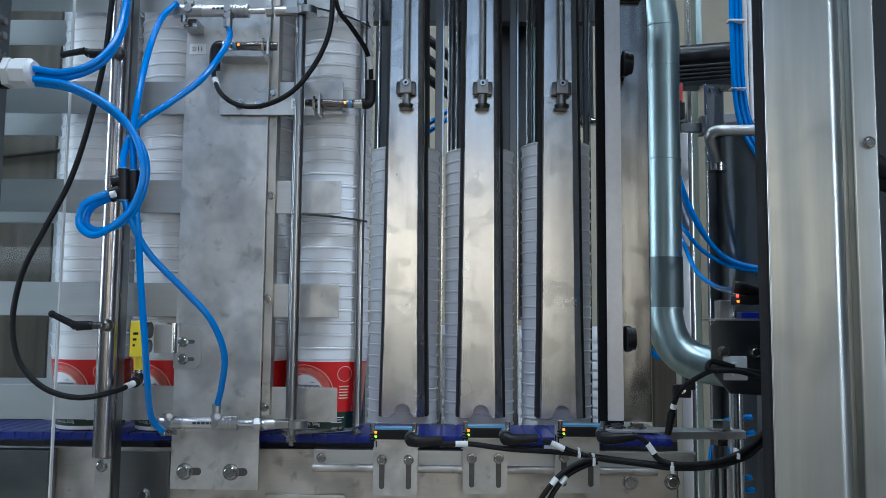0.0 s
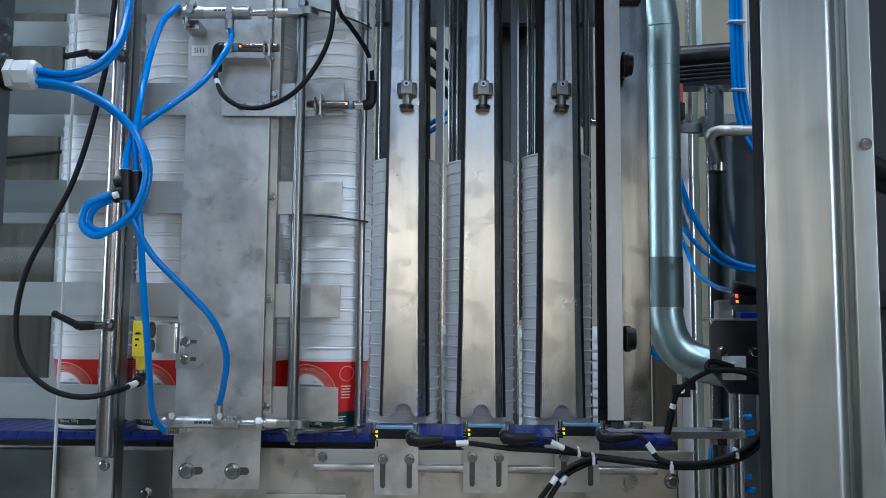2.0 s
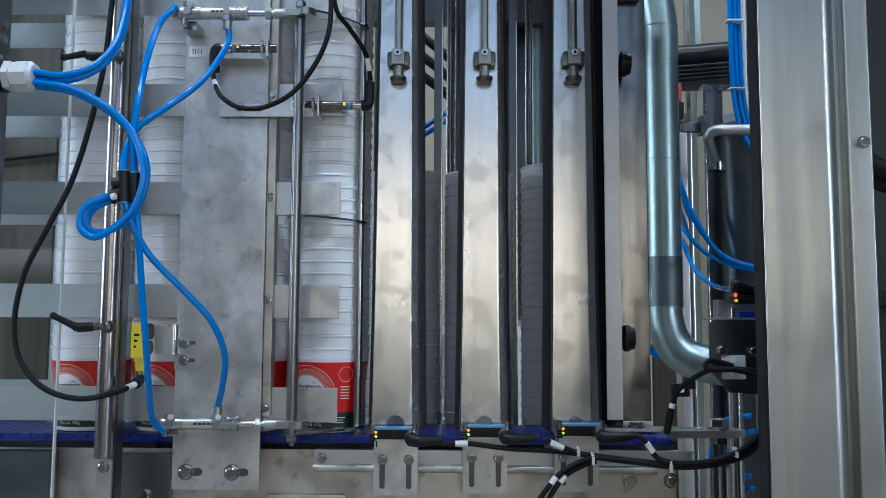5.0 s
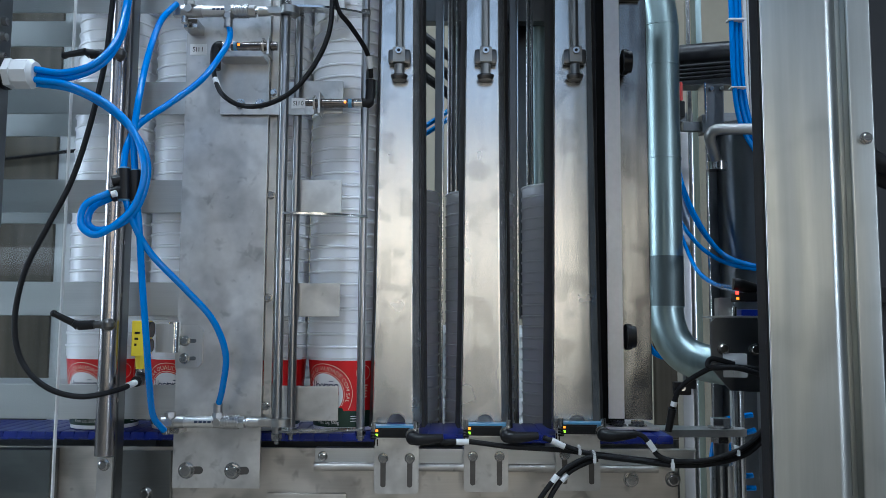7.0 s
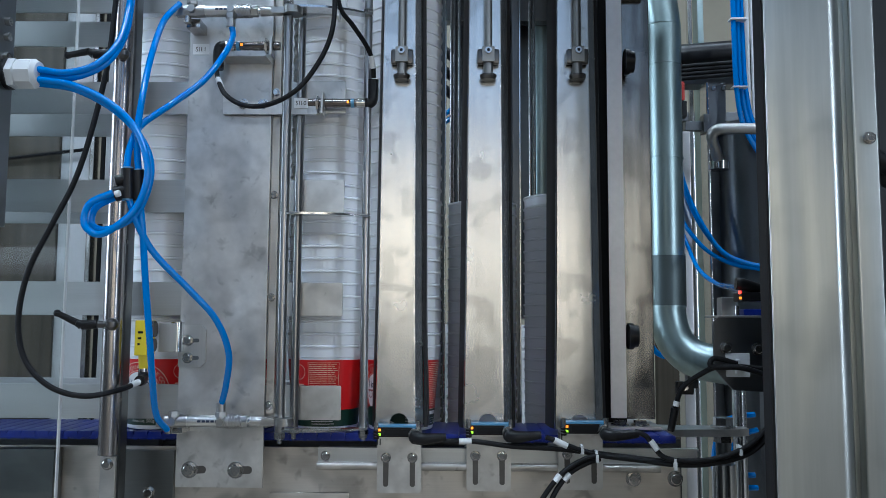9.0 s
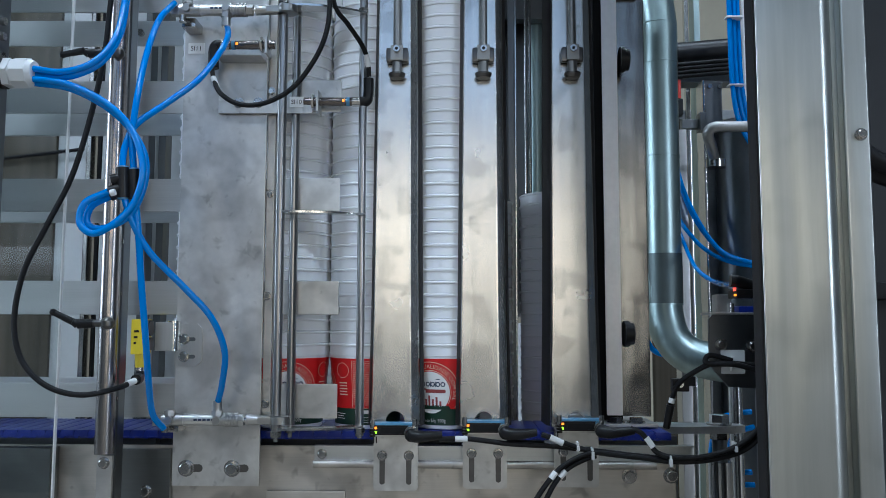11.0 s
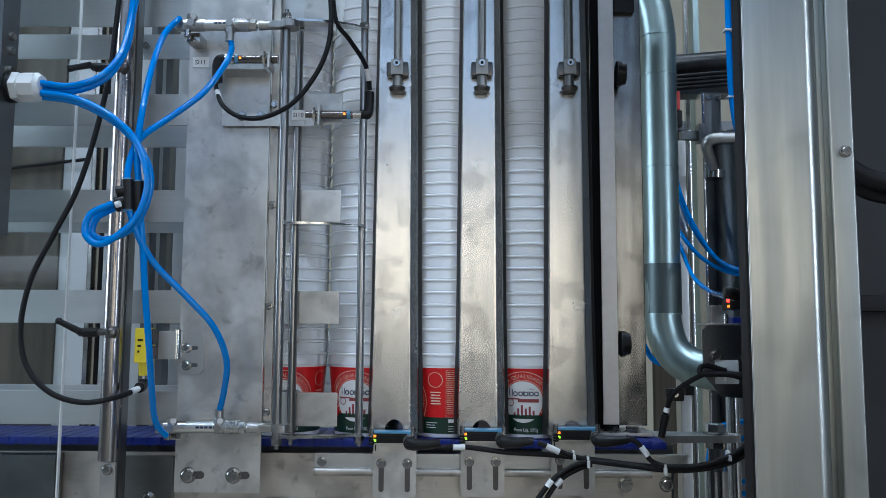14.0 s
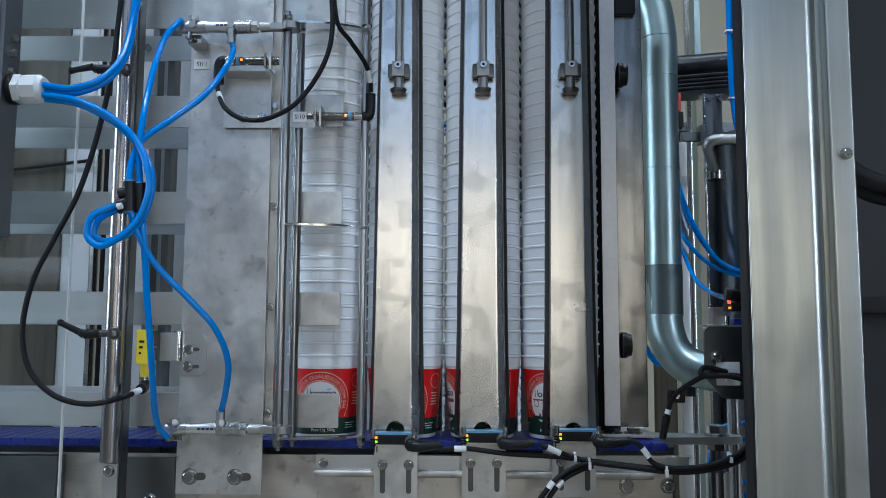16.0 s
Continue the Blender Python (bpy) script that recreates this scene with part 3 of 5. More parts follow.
def guide_bars():
    zs = (0.3345, 0.1839, 0.0366, 0.4818, 0.6366)
    r = thing("rear_guide", "stainless rear guide of flat bars on uprights behind the belt", "guide rail")
    for x in (-0.5212, -1.2):
        part("upright", box(fresh(), x, x + 0.012, 0.1805, 0.20, -0.9, 0.9, 0.001), STEEL_SHADED, r)
    for k, z in enumerate(zs):
        g = thing("guide_bar", "flat stainless guide bar in front of the belt", "guide bar", group="front guide bars")
        part("bar", box(fresh(), -1.5, -0.2434, 0.018, 0.022, z - 0.0245, z + 0.0245, 0.0016), STEEL_BAR, g)
        part("end_tab", box(fresh(), -0.2508, -0.1899, 0.0135, 0.0178, z - 0.0243, z + 0.0243, 0.002), STEEL_MATTE, g)
        part("bar", box(fresh(), -1.5, -0.38, 0.176, 0.18, z - 0.022, z + 0.022, 0.0016), STEEL_BAR, r)
        part("bolt_head", rod(fresh(), (-0.555, 0.170, z), (-0.555, 0.176, z), 0.006), BOLT, r)


guide_bars()


gate = thing("swing_gate", "swinging stop gate of two polished rods and three curved arms", "gate", (-0.2545, 0.004, 0))


def build_gate():
    lx, ly = -0.265 - gate.location.x, -0.044
    rx, ry = -0.1559 - gate.location.x, -0.006
    top, mid, low = 0.5971, 0.3017, 0.0043
    part("lever_rod", rod(fresh(), (lx, ly, low - 0.012), (lx, ly, top + 0.012), 0.0065), ROD_STEEL, gate)
    part("stop_rod", rod(fresh(), (rx, ry, low - 0.014), (rx, ry, top + 0.08), 0.0058), ROD_STEEL, gate)
    part("pivot_rod", rod(fresh(), (0, 0, low), (0, 0, top), 0.0062), ROD_STEEL, gate)
    for z in (top, mid, low):
        b = fresh()
        n = 18
        rows = []
        for i in range(n + 1):
            t = i / n
            x = lx - 0.006 + (rx + 0.006 - lx + 0.006) * t
            front = ly * (1 - t) ** 2 + 2 * t * (1 - t) * (-0.055) + (ry - 0.008) * t * t
            w = 0.012 + 0.012 * (1 - t)
            rows.append([b.verts.new((x, y, zz)) for y, zz in ((front - 0.004, z - 0.0015), (front - 0.004, z + 0.0015), (front + w, z + 0.0015), (front + w, z - 0.0015))])
        for a, c in zip(rows, rows[1:]):
            for i in range(4):
                b.faces.new((a[i], a[(i + 1) % 4], c[(i + 1) % 4], c[i]))
        b.faces.new(rows[0])
        b.faces.new(rows[-1])
        part("arm", b, STEEL_SHINY, gate)
    for z, s in ((top, 1), (low, -1)):
        for x, y in ((lx, ly), (rx, ry), (0, 0)):
            b = fresh()
            hexagon(b, (x, y, z + s * 0.003), (0, 0, s), 0.0075, 0.007)
            rod(b, (x, y, z + s * 0.010), (x, y, z + s * 0.017), 0.0035)
            part("nut", b, BOLT, gate)


build_gate()


def cylinder(z, x0, x1, up):
    c = thing("air_cylinder", "slim steel pneumatic cylinder with threaded ends", "air cylinder", group="gate cylinders")
    y = -0.046
    L = x1 - x0
    part("barrel", rod(fresh(), (x0 + 0.03, y, z), (x1 - 0.03, y, z), 0.0080, n=24), STEEL_BRUSH, c)
    b = fresh()
    for k in range(5):
        box(b, x0 + 0.045 + 0.006 * k, x0 + 0.0495 + 0.006 * k, y - 0.0084, y - 0.0077, z - 0.0008, z + 0.0022)
    tagged(part("print", b, LABEL_INK, c), kind="stuff")
    b = fresh()
    rod(b, (x0, y, z), (x0 + 0.030, y, z), 0.0088, n=24)
    box(b, x0 - 0.012, x0 + 0.004, y - 0.006, y + 0.006, z - 0.008, z + 0.008, 0.002)
    part("rear_cap", b, ALU, c)
    b = fresh()
    rod(b, (x1 - 0.036, y, z), (x1 - 0.004, y, z), 0.0086, n=24)
    part("front_cap", b, ALU, c)
    for k in range(6):
        part("thread_ring", rod(fresh(), (x1 - 0.026 + k * 0.0042, y, z), (x1 - 0.0238 + k * 0.0042, y, z), 0.0097, n=20), ALU, c)
    for x in (x0 + 0.012, x1 - 0.030):
        b = fresh()
        side = up if x > x0 + 0.05 else 1
        tall = 0.026 if x > x0 + 0.05 else 0.014
        rod(b, (x, y - 0.006, z + side * 0.004), (x, y - 0.006, z + side * tall), 0.0062, n=16)
        hexagon(b, (x, y - 0.006, z + side * 0.007), (0, 0, side), 0.0078, 0.006)
        rod(b, (x, y - 0.013, z), (x, y, z), 0.0052, n=16)
        part("fitting", b, ALU, c)
    b = fresh()
    box(b, x0 - 0.002, x0 + 0.018, y + 0.012, 0.0, z - 0.019, z - 0.006, 0.0015)
    rod(b, (x0 + 0.004, y, z - 0.017), (x0 + 0.004, y, z - 0.006), 0.005)
    part("foot", b, BOLT, c)
    return c


CYL_TOP, CYL_LOW = 0.5888, 0.0171
cylinder(CYL_TOP, -0.4114, -0.3138, -1)
cylinder(CYL_LOW, -0.4184, -0.3121, 1)
piston_rods = []
for z, x in ((CYL_TOP, -0.3138), (CYL_LOW, -0.3121)):
    p = thing("piston_rod", "polished piston rod with forked rod end", "piston rod", (0, 0, 0), "gate pistons")
    end = -0.2336
    part("shaft", rod(fresh(), (x - 0.045, -0.046, z), (end - 0.045, -0.046, z), 0.0042), STEEL_SHINY, p)
    b = fresh()
    hexagon(b, (end - 0.058, -0.046, z), (1, 0, 0), 0.0085, 0.009)
    rod(b, (end - 0.045, -0.046, z), (end - 0.014, -0.046, z), 0.0075, 0.006)
    rod(b, (end, -0.046, z - 0.005), (end, -0.046, z + 0.005), 0.0135, n=24)
    box(b, end - 0.03, end, -0.053, -0.039, z - 0.005, z + 0.005, 0.002)
    part("rod_end", b, ALU, p)
    piston_rods.append(p)


# ---- left post and screens ----
def clamp_post():
    p = thing("guard_post", "round polished steel post with clamping lever", "post")
    x, y = -0.4905, -0.06
    part("tube", rod(fresh(), (x, y, -0.0264), (x, y, 0.85), 0.0125, n=28), POST_STEEL, p)
    b = fresh()
    box(b, x - 0.0105, x + 0.0105, y + 0.002, y + 0.008, -0.5, -0.0293, 0.002)
    part("flat_foot", b, STEEL_MATTE, p)
    bolt_parts(p, (x, y + 0.002, -0.0389), 0.0065)
    for pz, tip in ((0.147, (-0.5547, -0.085, 0.1614)), (0.5173, (-0.5648, -0.07, 0.5172))):
        b = fresh()
        lathe(b, [(0.0, -0.0085), (0.005, -0.0075), (0.0085, -0.003), (0.0085, 0.003), (0.005, 0.0075), (0.0, 0.0085)], 18, (x + 0.005, -0.075, pz))
        rod(b, (x - 0.016, -0.075, pz), (x + 0.004, -0.075, pz), 0.0048)
        part("lever_hub", b, KNOB_STEEL, p)
        q0, q1, q2, q3 = Vector((x - 0.014, -0.076, pz)), Vector((x - 0.034, -0.078, pz - 0.001)), Vector((x - 0.040, -0.080, pz + 0.002)), Vector(tip)
        b = fresh()
        rod(b, q0, q1, 0.0060, 0.0066)
        rod(b, q1, q2, 0.0066, 0.0048)
        rod(b, q2, q3, 0.0048, 0.0040)
        lathe(b, [(0.0, -0.0052), (0.0037, -0.0037), (0.0052, 0.0), (0.0037, 0.0037), (0.0, 0.0052)], 14, tip)
        part("lever", b, BLACK, p)


clamp_post()


def angle_post():
    p = thing("frame_post", "flat stainless frame post behind the guard", "post")
    part("profile", box(fresh(), -0.5028, -0.4844, -0.035, -0.012, -0.5, 0.85, 0.002), STEEL_SHADED, p)
    for a in ((-0.4911, -0.035, 0.3643), (-0.4889, -0.035, 0.261), (-0.4896, -0.035, 0.1881), (-0.4895, -0.035, 0.0439)):
        part("screw", rod(fresh(), Vector(a), Vector(a) + Vector((0, -0.004, 0)), 0.005), BOLT, p)


angle_post()


def acrylic_guard():
    p = thing("guard_screen", "clear acrylic guard screen, edge glint drawn as a white strip", "guard screen")
    x1 = -0.574
    o = part("sheet", box(fresh(), -1.3, x1, -0.032, -0.026, -0.5, 0.85), CLEAR, p)
    o.visible_shadow = False
    # white strip draws the glint along the acrylic edge
    part("edge", box(fresh(), x1 + 0.0002, x1 + 0.0022, -0.032, -0.026, -0.5, 0.85), WHITE_PLASTIC, p)


acrylic_guard()


def cabinet_post():
    p = thing("control_box", "dark stainless cabinet post with cable gland, unseen top added up to the ceiling", "control box")
    x1 = -0.594
    # post end with gland; its unseen run up to the ceiling is added
    part("housing", box(fresh(), x1 - 0.3, x1, -0.19, -0.150, 0.268, 3.2, 0.003), STEEL_SHADED, p)
    part("bright_edge", box(fresh(), x1 - 0.012, x1 - 0.006, -0.193, -0.1905, 0.268, 0.9), STEEL_SHINY, p)
    z = 0.4614
    b = fresh()
    rod(b, (x1 + 0.0005, -0.165, z), (x1 + 0.006, -0.165, z), 0.0200, n=24)
    part("gland_seal", b, BLACK, p)
    b = fresh()
    rod(b, (x1 + 0.006, -0.165, z), (x1 + 0.015, -0.165, z), 0.0195, n=6)
    rod(b, (x1 + 0.015, -0.165, z), (x1 + 0.018, -0.165, z), 0.0165, n=24)
    rod(b, (x1 + 0.018, -0.165, z), (x1 + 0.037, -0.165, z), 0.0195, n=8)
    rod(b, (x1 + 0.037, -0.165, z), (x1 + 0.043, -0.165, z), 0.0182, 0.0150, n=24)
    part("cable_gland", b, GREY_PLASTIC, p, "light grey plastic cable gland")
    for bz in (0.5266, 0.5069, 0.4815):
        part("bolt_head", hexagon(fresh(), (x1, -0.172, bz), (1, 0, 0), 0.0055, 0.006), BOLT, p)


cabinet_post()


# ---- right side frame ----
def side_frame():
    p = thing("machine_upright", "stainless upright side frame with black knobs", "frame")
    xe0, xe1 = 0.207, 0.2311
    part("edge_strip", box(fresh(), xe0, xe1, 0.088, 0.092, 0.0099, 0.85, 0.0015), EDGE_GREY, p)
    part("side_panel", box(fresh(), xe1 + 0.006, 0.2818, 0.125, 0.135, 0.0042, 0.85, 0.0015), MOTTLED, p)
    # black sheet draws the shade in the gaps beside the edge strip
    part("dark_slot", box(fresh(), 0.1993, xe1 + 0.0055, 0.118, 0.13, 0.0, 0.85), RUBBER, p)
    for a in ((0.236, 0.09, 0.5589), (0.2356, 0.09, 0.1323)):
        x, y, z = a
        b = fresh()
        rod(b, (x - 0.001, 0.09, z), (x + 0.006, 0.09, z), 0.02, n=24)
        rod(b, (x + 0.006, 0.09, z), (x + 0.013, 0.09, z), 0.017, n=24)
        part("knob", b, BLACK, p)


side_frame()


def upright_profile(bm, line, z0, z1):
    low = [bm.verts.new((x, y, z0)) for x, y in line]
    high = [bm.verts.new((x, y, z1)) for x, y in line]
    bm.faces.new(low)
    bm.faces.new(high[::-1])
    for i in range(len(line)):
        k = (i + 1) % len(line)
        bm.faces.new((low[i], low[k], high[k], high[i]))
    return bm


def near_column():
    p = thing("near_column", "broad brushed stainless machine column with rounded edges", "column")
    x0, x1 = 0.2269, 0.293
    yf, yb = -0.505, -0.486
    line = [(x0, yb)]
    for cx, r, a0 in ((x0, 0.0012, 180), (x1, 0.015, 270)):
        mid = cx + r if a0 == 180 else cx - r
        for k in range(13):
            a = radians(a0 + k * 7.5)
            line.append((mid + r * math.cos(a), yf + r + r * math.sin(a)))
    line.append((x1, yb))
    part("post", upright_profile(fresh(), line, -0.9, 1.2), COLUMN_STEEL, p)
    # black strip puts the left edge's dark reflection into colour
    part("edge_seal", box(fresh(), x0 - 0.0022, x0 - 0.0003, yf + 0.002, yb, -0.9, 1.2, 0.0005), RUBBER, p, "black strip for the dark reflection on the column edge")
    part("joint_strip", box(fresh(), x1 - 0.006, 0.3079, -0.484, -0.476, -0.9, 1.2, 0.0015), COLUMN_STEEL, p)
    part("flange", box(fresh(), 0.3016, 0.3225, -0.494, -0.482, -0.9, 1.2, 0.002, rounds=3), COLUMN_STEEL, p)
    bolt_parts(p, (0.3141, -0.494, 0.3045), 0.0042)
    tagged(part("back_box", box(fresh(), 0.36, 0.9, -0.30, -0.25, -0.9, 1.2), DARK_TONE, p))


near_column()


def duct():
    p = thing("steel_duct", "galvanised steel pipe with bends and seams", "pipe")
    y = 0.86
    a = 0.4893
    zt, zb = 0.9153, 0.1735
    R = 0.045
    pts = [(a - 0.30, y, zt + 0.19), (a - 0.12, y, zt + 0.17), (a - 0.03, y, zt + 0.11), (a, y, zt), (a, y, zt - 0.15), (a, y, zb + 0.2), (a, y, zb), (a + 0.035, y - 0.02, zb - 0.09), (a + 0.12, y - 0.05, zb - 0.12), (a + 0.26, y - 0.09, zb - 0.125)]
    part("pipe", hose(fresh(), pts, R, 28, 12), STEEL_DUCT, p)
    part("sleeve", rod(fresh(), (a, y, zb + 0.02), (a, y, 0.3195), R + 0.0012, n=32), SLEEVE_STEEL, p, "dull darker sleeve")
    for z in (0.9, 0.798, 0.5613, 0.3195, zb + 0.02):
        part("seam", rod(fresh(), (a, y, z - 0.002), (a, y, z + 0.002), R + 0.0018, n=32), STEEL_DUCT, p)


duct()


# ---- pneumatic hoses ----
def blue_hose(label, *runs):
    h = thing("air_hose", label, "air hose", group="blue air hoses")
    for pts in runs:
        part("hose", hose(fresh(), pts, 0.0042, 12, 10), HOSE_BLUE, h)
    return h


GL = "glossy blue pneumatic hose looping between cable gland and cylinder"
blue_hose(GL, [(-0.5508, -0.17, 0.4657), (-0.5126, -0.175, 0.46), (-0.4766, -0.17, 0.4732), (-0.4583, -0.15, 0.5107), (-0.4563, -0.13, 0.5633), (-0.4554, -0.12, 0.6213)])
blue_hose(GL, [(-0.5547, -0.162, 0.4602), (-0.5077, -0.17, 0.455), (-0.4705, -0.16, 0.4764), (-0.4556, -0.14, 0.5218), (-0.4566, -0.12, 0.5788), (-0.4494, -0.12, 0.6213)])
blue_hose(GL, [(-0.5501, -0.17, 0.4527), (-0.5047, -0.175, 0.4442), (-0.4593, -0.18, 0.423), (-0.4224, -0.185, 0.3909), (-0.4036, -0.19, 0.353), (-0.4009, -0.19, 0.3219), (-0.4132, -0.19, 0.2875), (-0.4386, -0.195, 0.2615), (-0.4586, -0.195, 0.2552), (-0.4729, -0.195, 0.2687), (-0.4672, -0.195, 0.2919), (-0.4414, -0.19, 0.3065)])
blue_hose(GL, [(-0.5542, -0.162, 0.45), (-0.5034, -0.17, 0.44), (-0.4554, -0.172, 0.4153), (-0.4212, -0.175, 0.3842), (-0.4026, -0.178, 0.3505), (-0.4018, -0.18, 0.3167), (-0.4141, -0.182, 0.2831), (-0.4341, -0.182, 0.2678), (-0.4565, -0.182, 0.2621), (-0.47, -0.182, 0.2703), (-0.4647, -0.182, 0.2896), (-0.4418, -0.182, 0.3022)])
blue_hose(GL, [(-0.4283, -0.185, 0.3365), (-0.4274, -0.18, 0.364), (-0.42, -0.165, 0.3958), (-0.3913, -0.14, 0.4299), (-0.3575, -0.12, 0.4671), (-0.3402, -0.09, 0.5128), (-0.3406, -0.054, 0.5483), (-0.3422, -0.053, 0.5649)])
blue_hose(GL, [(-0.4158, -0.18, 0.3361), (-0.421, -0.175, 0.3806), (-0.4201, -0.165, 0.4331), (-0.424, -0.13, 0.4991), (-0.4284, -0.08, 0.5626), (-0.4162, -0.056, 0.5961)])
blue_hose(GL, [(-0.424, -0.185, 0.3005), (-0.4151, -0.18, 0.2709), (-0.3971, -0.165, 0.2338), (-0.3622, -0.14, 0.1921), (-0.3328, -0.12, 0.1544), (-0.3205, -0.1, 0.1109), (-0.3299, -0.075, 0.0678), (-0.343, -0.05, 0.0379)])
blue_hose(GL, [(-0.4121, -0.18, 0.2986), (-0.4088, -0.175, 0.255), (-0.4076, -0.165, 0.2005), (-0.4056, -0.15, 0.1315), (-0.4111, -0.12, 0.074), (-0.4174, -0.085, 0.0291), (-0.4115, -0.06, 0.0071)])


def hose_connector():
    c = thing("push_fitting", "black plastic push-in hose manifold with silver collars", "hose fitting")
    for a, t in ((Vector((-0.4269, -0.185, 0.3365)), Vector((-0.4253, -0.185, 0.2991))), (Vector((-0.4157, -0.18, 0.3347)), Vector((-0.4121, -0.18, 0.2979)))):
        part("body", rod(fresh(), a, t, 0.0082, n=18), BLACK, c)
        part("collar", rod(fresh(), a + (a - t) * 0.05, a + (t - a) * 0.03, 0.0066, n=18), SENSOR_BLUE, c)
        part("collar", rod(fresh(), t + (t - a) * 0.05, t + (a - t) * 0.03, 0.0066, n=18), SENSOR_BLUE, c)
    for p0, p1 in (((-0.428, -0.186, 0.3238), (-0.4392, -0.19, 0.3203)), ((-0.4275, -0.186, 0.3114), (-0.44, -0.19, 0.3065)), ((-0.4285, -0.183, 0.3077), (-0.441, -0.184, 0.3019))):
        part("branch", rod(fresh(), p0, p1, 0.0068, n=14), BLACK, c)
    part("clip", rod(fresh(), (-0.4342, -0.2, 0.3029), (-0.4289, -0.2, 0.3043), 0.004), WHITE_PLASTIC, c)


hose_connector()


# ---- cables ----
def cable(label, pts, r=0.0030, sleeves=(), group="black sensor cables"):
    c = thing("sensor_cable", label, "cable", group=group)
    part("sheath", hose(fresh(), pts, r, 10, 10), RUBBER, c)
    for a, b in sleeves:
        part("marker_sleeve", rod(fresh(), a, b, r * 1.18, n=12), WHITE_PLASTIC, c, "white printed marker sleeve")
    return c


cable("long black cable drooping from the yellow sensor", [(-0.4497, -0.06, 0.0714), (-0.4593, -0.1, 0.0634), (-0.4927, -0.13, 0.0572), (-0.5325, -0.14, 0.0695), (-0.5654, -0.14, 0.1019), (-0.5767, -0.14, 0.1508), (-0.5672, -0.14, 0.2132), (-0.5428, -0.135, 0.2726), (-0.5201, -0.125, 0.3325), (-0.5023, -0.12, 0.4041), (-0.4878, -0.115, 0.4925), (-0.4841, -0.11, 0.5634), (-0.4809, -0.11, 0.6101)], 0.0036,
      [((-0.4539, -0.083, 0.0671), (-0.4503, -0.066, 0.0703))])
cable("thin black cable curving down from a barrel sensor", [(-0.3697, -0.03, 0.5172), (-0.362, -0.045, 0.4913), (-0.342, -0.075, 0.4603), (-0.3155, -0.08, 0.4442), (-0.2799, -0.085, 0.4438), (-0.2413, -0.09, 0.4627), (-0.2118, -0.09, 0.5016), (-0.1959, -0.09, 0.5406), (-0.1929, -0.085, 0.5818), (-0.1961, -0.08, 0.6237)], 0.0034,
      [((-0.3614, -0.047, 0.4907), (-0.3528, -0.058, 0.4739))])
cable("thin black cable rising from a barrel sensor", [(-0.1462, -0.012, 0.5022), (-0.1473, -0.02, 0.5229), (-0.154, -0.035, 0.5409), (-0.1712, -0.06, 0.5628), (-0.1867, -0.075, 0.5818), (-0.1938, -0.075, 0.6258)], 0.0034,
      [((-0.1466, -0.018, 0.5152), (-0.1492, -0.026, 0.5308))])


# ---- barrel sensors ----
def barrel_sensor(label, x0, x1, y, z, facing):
    s = thing("barrel_sensor", label, "sensor", group="barrel sensors")
    d = 1 if x1 > x0 else -1
    L = abs(x1 - x0)
    part("barrel", rod(fresh(), (x0, y, z), (x1, y, z), 0.0062, n=20), BARREL, s)
    b = fresh()
    for k in range(14):
        xx = x0 + d * (L * 0.45 + k * L * 0.035)
        rod(b, (xx, y, z), (xx + d * L * 0.014, y, z), 0.0067, n=16)
    tagged(part("thread", b, BARREL, s), kind="stuff")
    for k in (0.70, 0.80):
        part("lock_nut", hexagon(fresh(), (x0 + d * L * k, y, z), (d, 0, 0), 0.0115, L * 0.045), BOLT, s)
    part("collar", rod(fresh(), (x0 + d * L * 0.10, y, z), (x0 + d * L * 0.17, y, z), 0.0066, n=18), SENSOR_BLUE, s, "dark blue collar")
    part("status_light", box(fresh(), x0 + d * L * 0.22 - 0.0015, x0 + d * L * 0.22 + 0.0015, y - 0.0072, y - 0.0058, z - 0.0015, z + 0.0015), LED_AMBER, s, "amber status light")
    b = fresh()
    rod(b, (x0 + d * 0.004, y, z), (x0 - d * 0.012, y, z), 0.0072, n=18)
    part("plug_nut", b, BOLT, s)
    b = fresh()
    end = z + 0.034 * facing
    hose(b, [(x0 - d * 0.008, y, z), (x0 - d * 0.016, y, z + 0.001 * facing), (x0 - d * 0.019, y, z + 0.010 * facing), (x0 - d * 0.019, y, end)], 0.0078, 14, 5)
    part("elbow_plug", b, BLACK, s)
    return s


barrel_sensor("steel barrel sensor with black elbow plug on the mounting plate", -0.3479, -0.2786, -0.03, 0.5438, -1)
barrel_sensor("steel barrel sensor with black elbow plug beside the gate", -0.1669, -0.2413, -0.004, 0.4677, 1)


def sensor_bracket():
    p = thing("sensor_bracket", "folded stainless bracket carrying two barrel sensors", "bracket")
    x0, x1 = -0.366, -0.2953
    part("plate", box(fresh(), x0, x1, -0.005, -0.0005, 0.4543, 0.5338, 0.001), STEEL_MATTE, p)
    zf = 0.528
    part("shelf", box(fresh(), x0 + 0.004, x1 - 0.002, -0.040, -0.002, zf - 0.0025, zf, 0.0008), STEEL_MATTE, p)
    xs = -0.2898
    part("clip_plate", box(fresh(), xs - 0.0015, xs + 0.0015, -0.042, -0.016, zf, zf + 0.026, 0.0008), STEEL_MATTE, p)
    zs = 0.4597
    part("strip", box(fresh(), x0 + 0.001, -0.2283, -0.0075, -0.0045, zs - 0.0095, zs + 0.0095, 0.0008), STEEL_MATTE, p)
    for a in ((-0.3352, -0.008, 0.4652), (-0.3066, -0.008, 0.4653)):
        bolt_parts(p, a, 0.0062)
    xe = -0.22
    part("clip_plate", box(fresh(), xe - 0.0015, xe + 0.0015, -0.018, 0.014, zs - 0.010, zs + 0.022, 0.0008), STEEL_MATTE, p)


sensor_bracket()


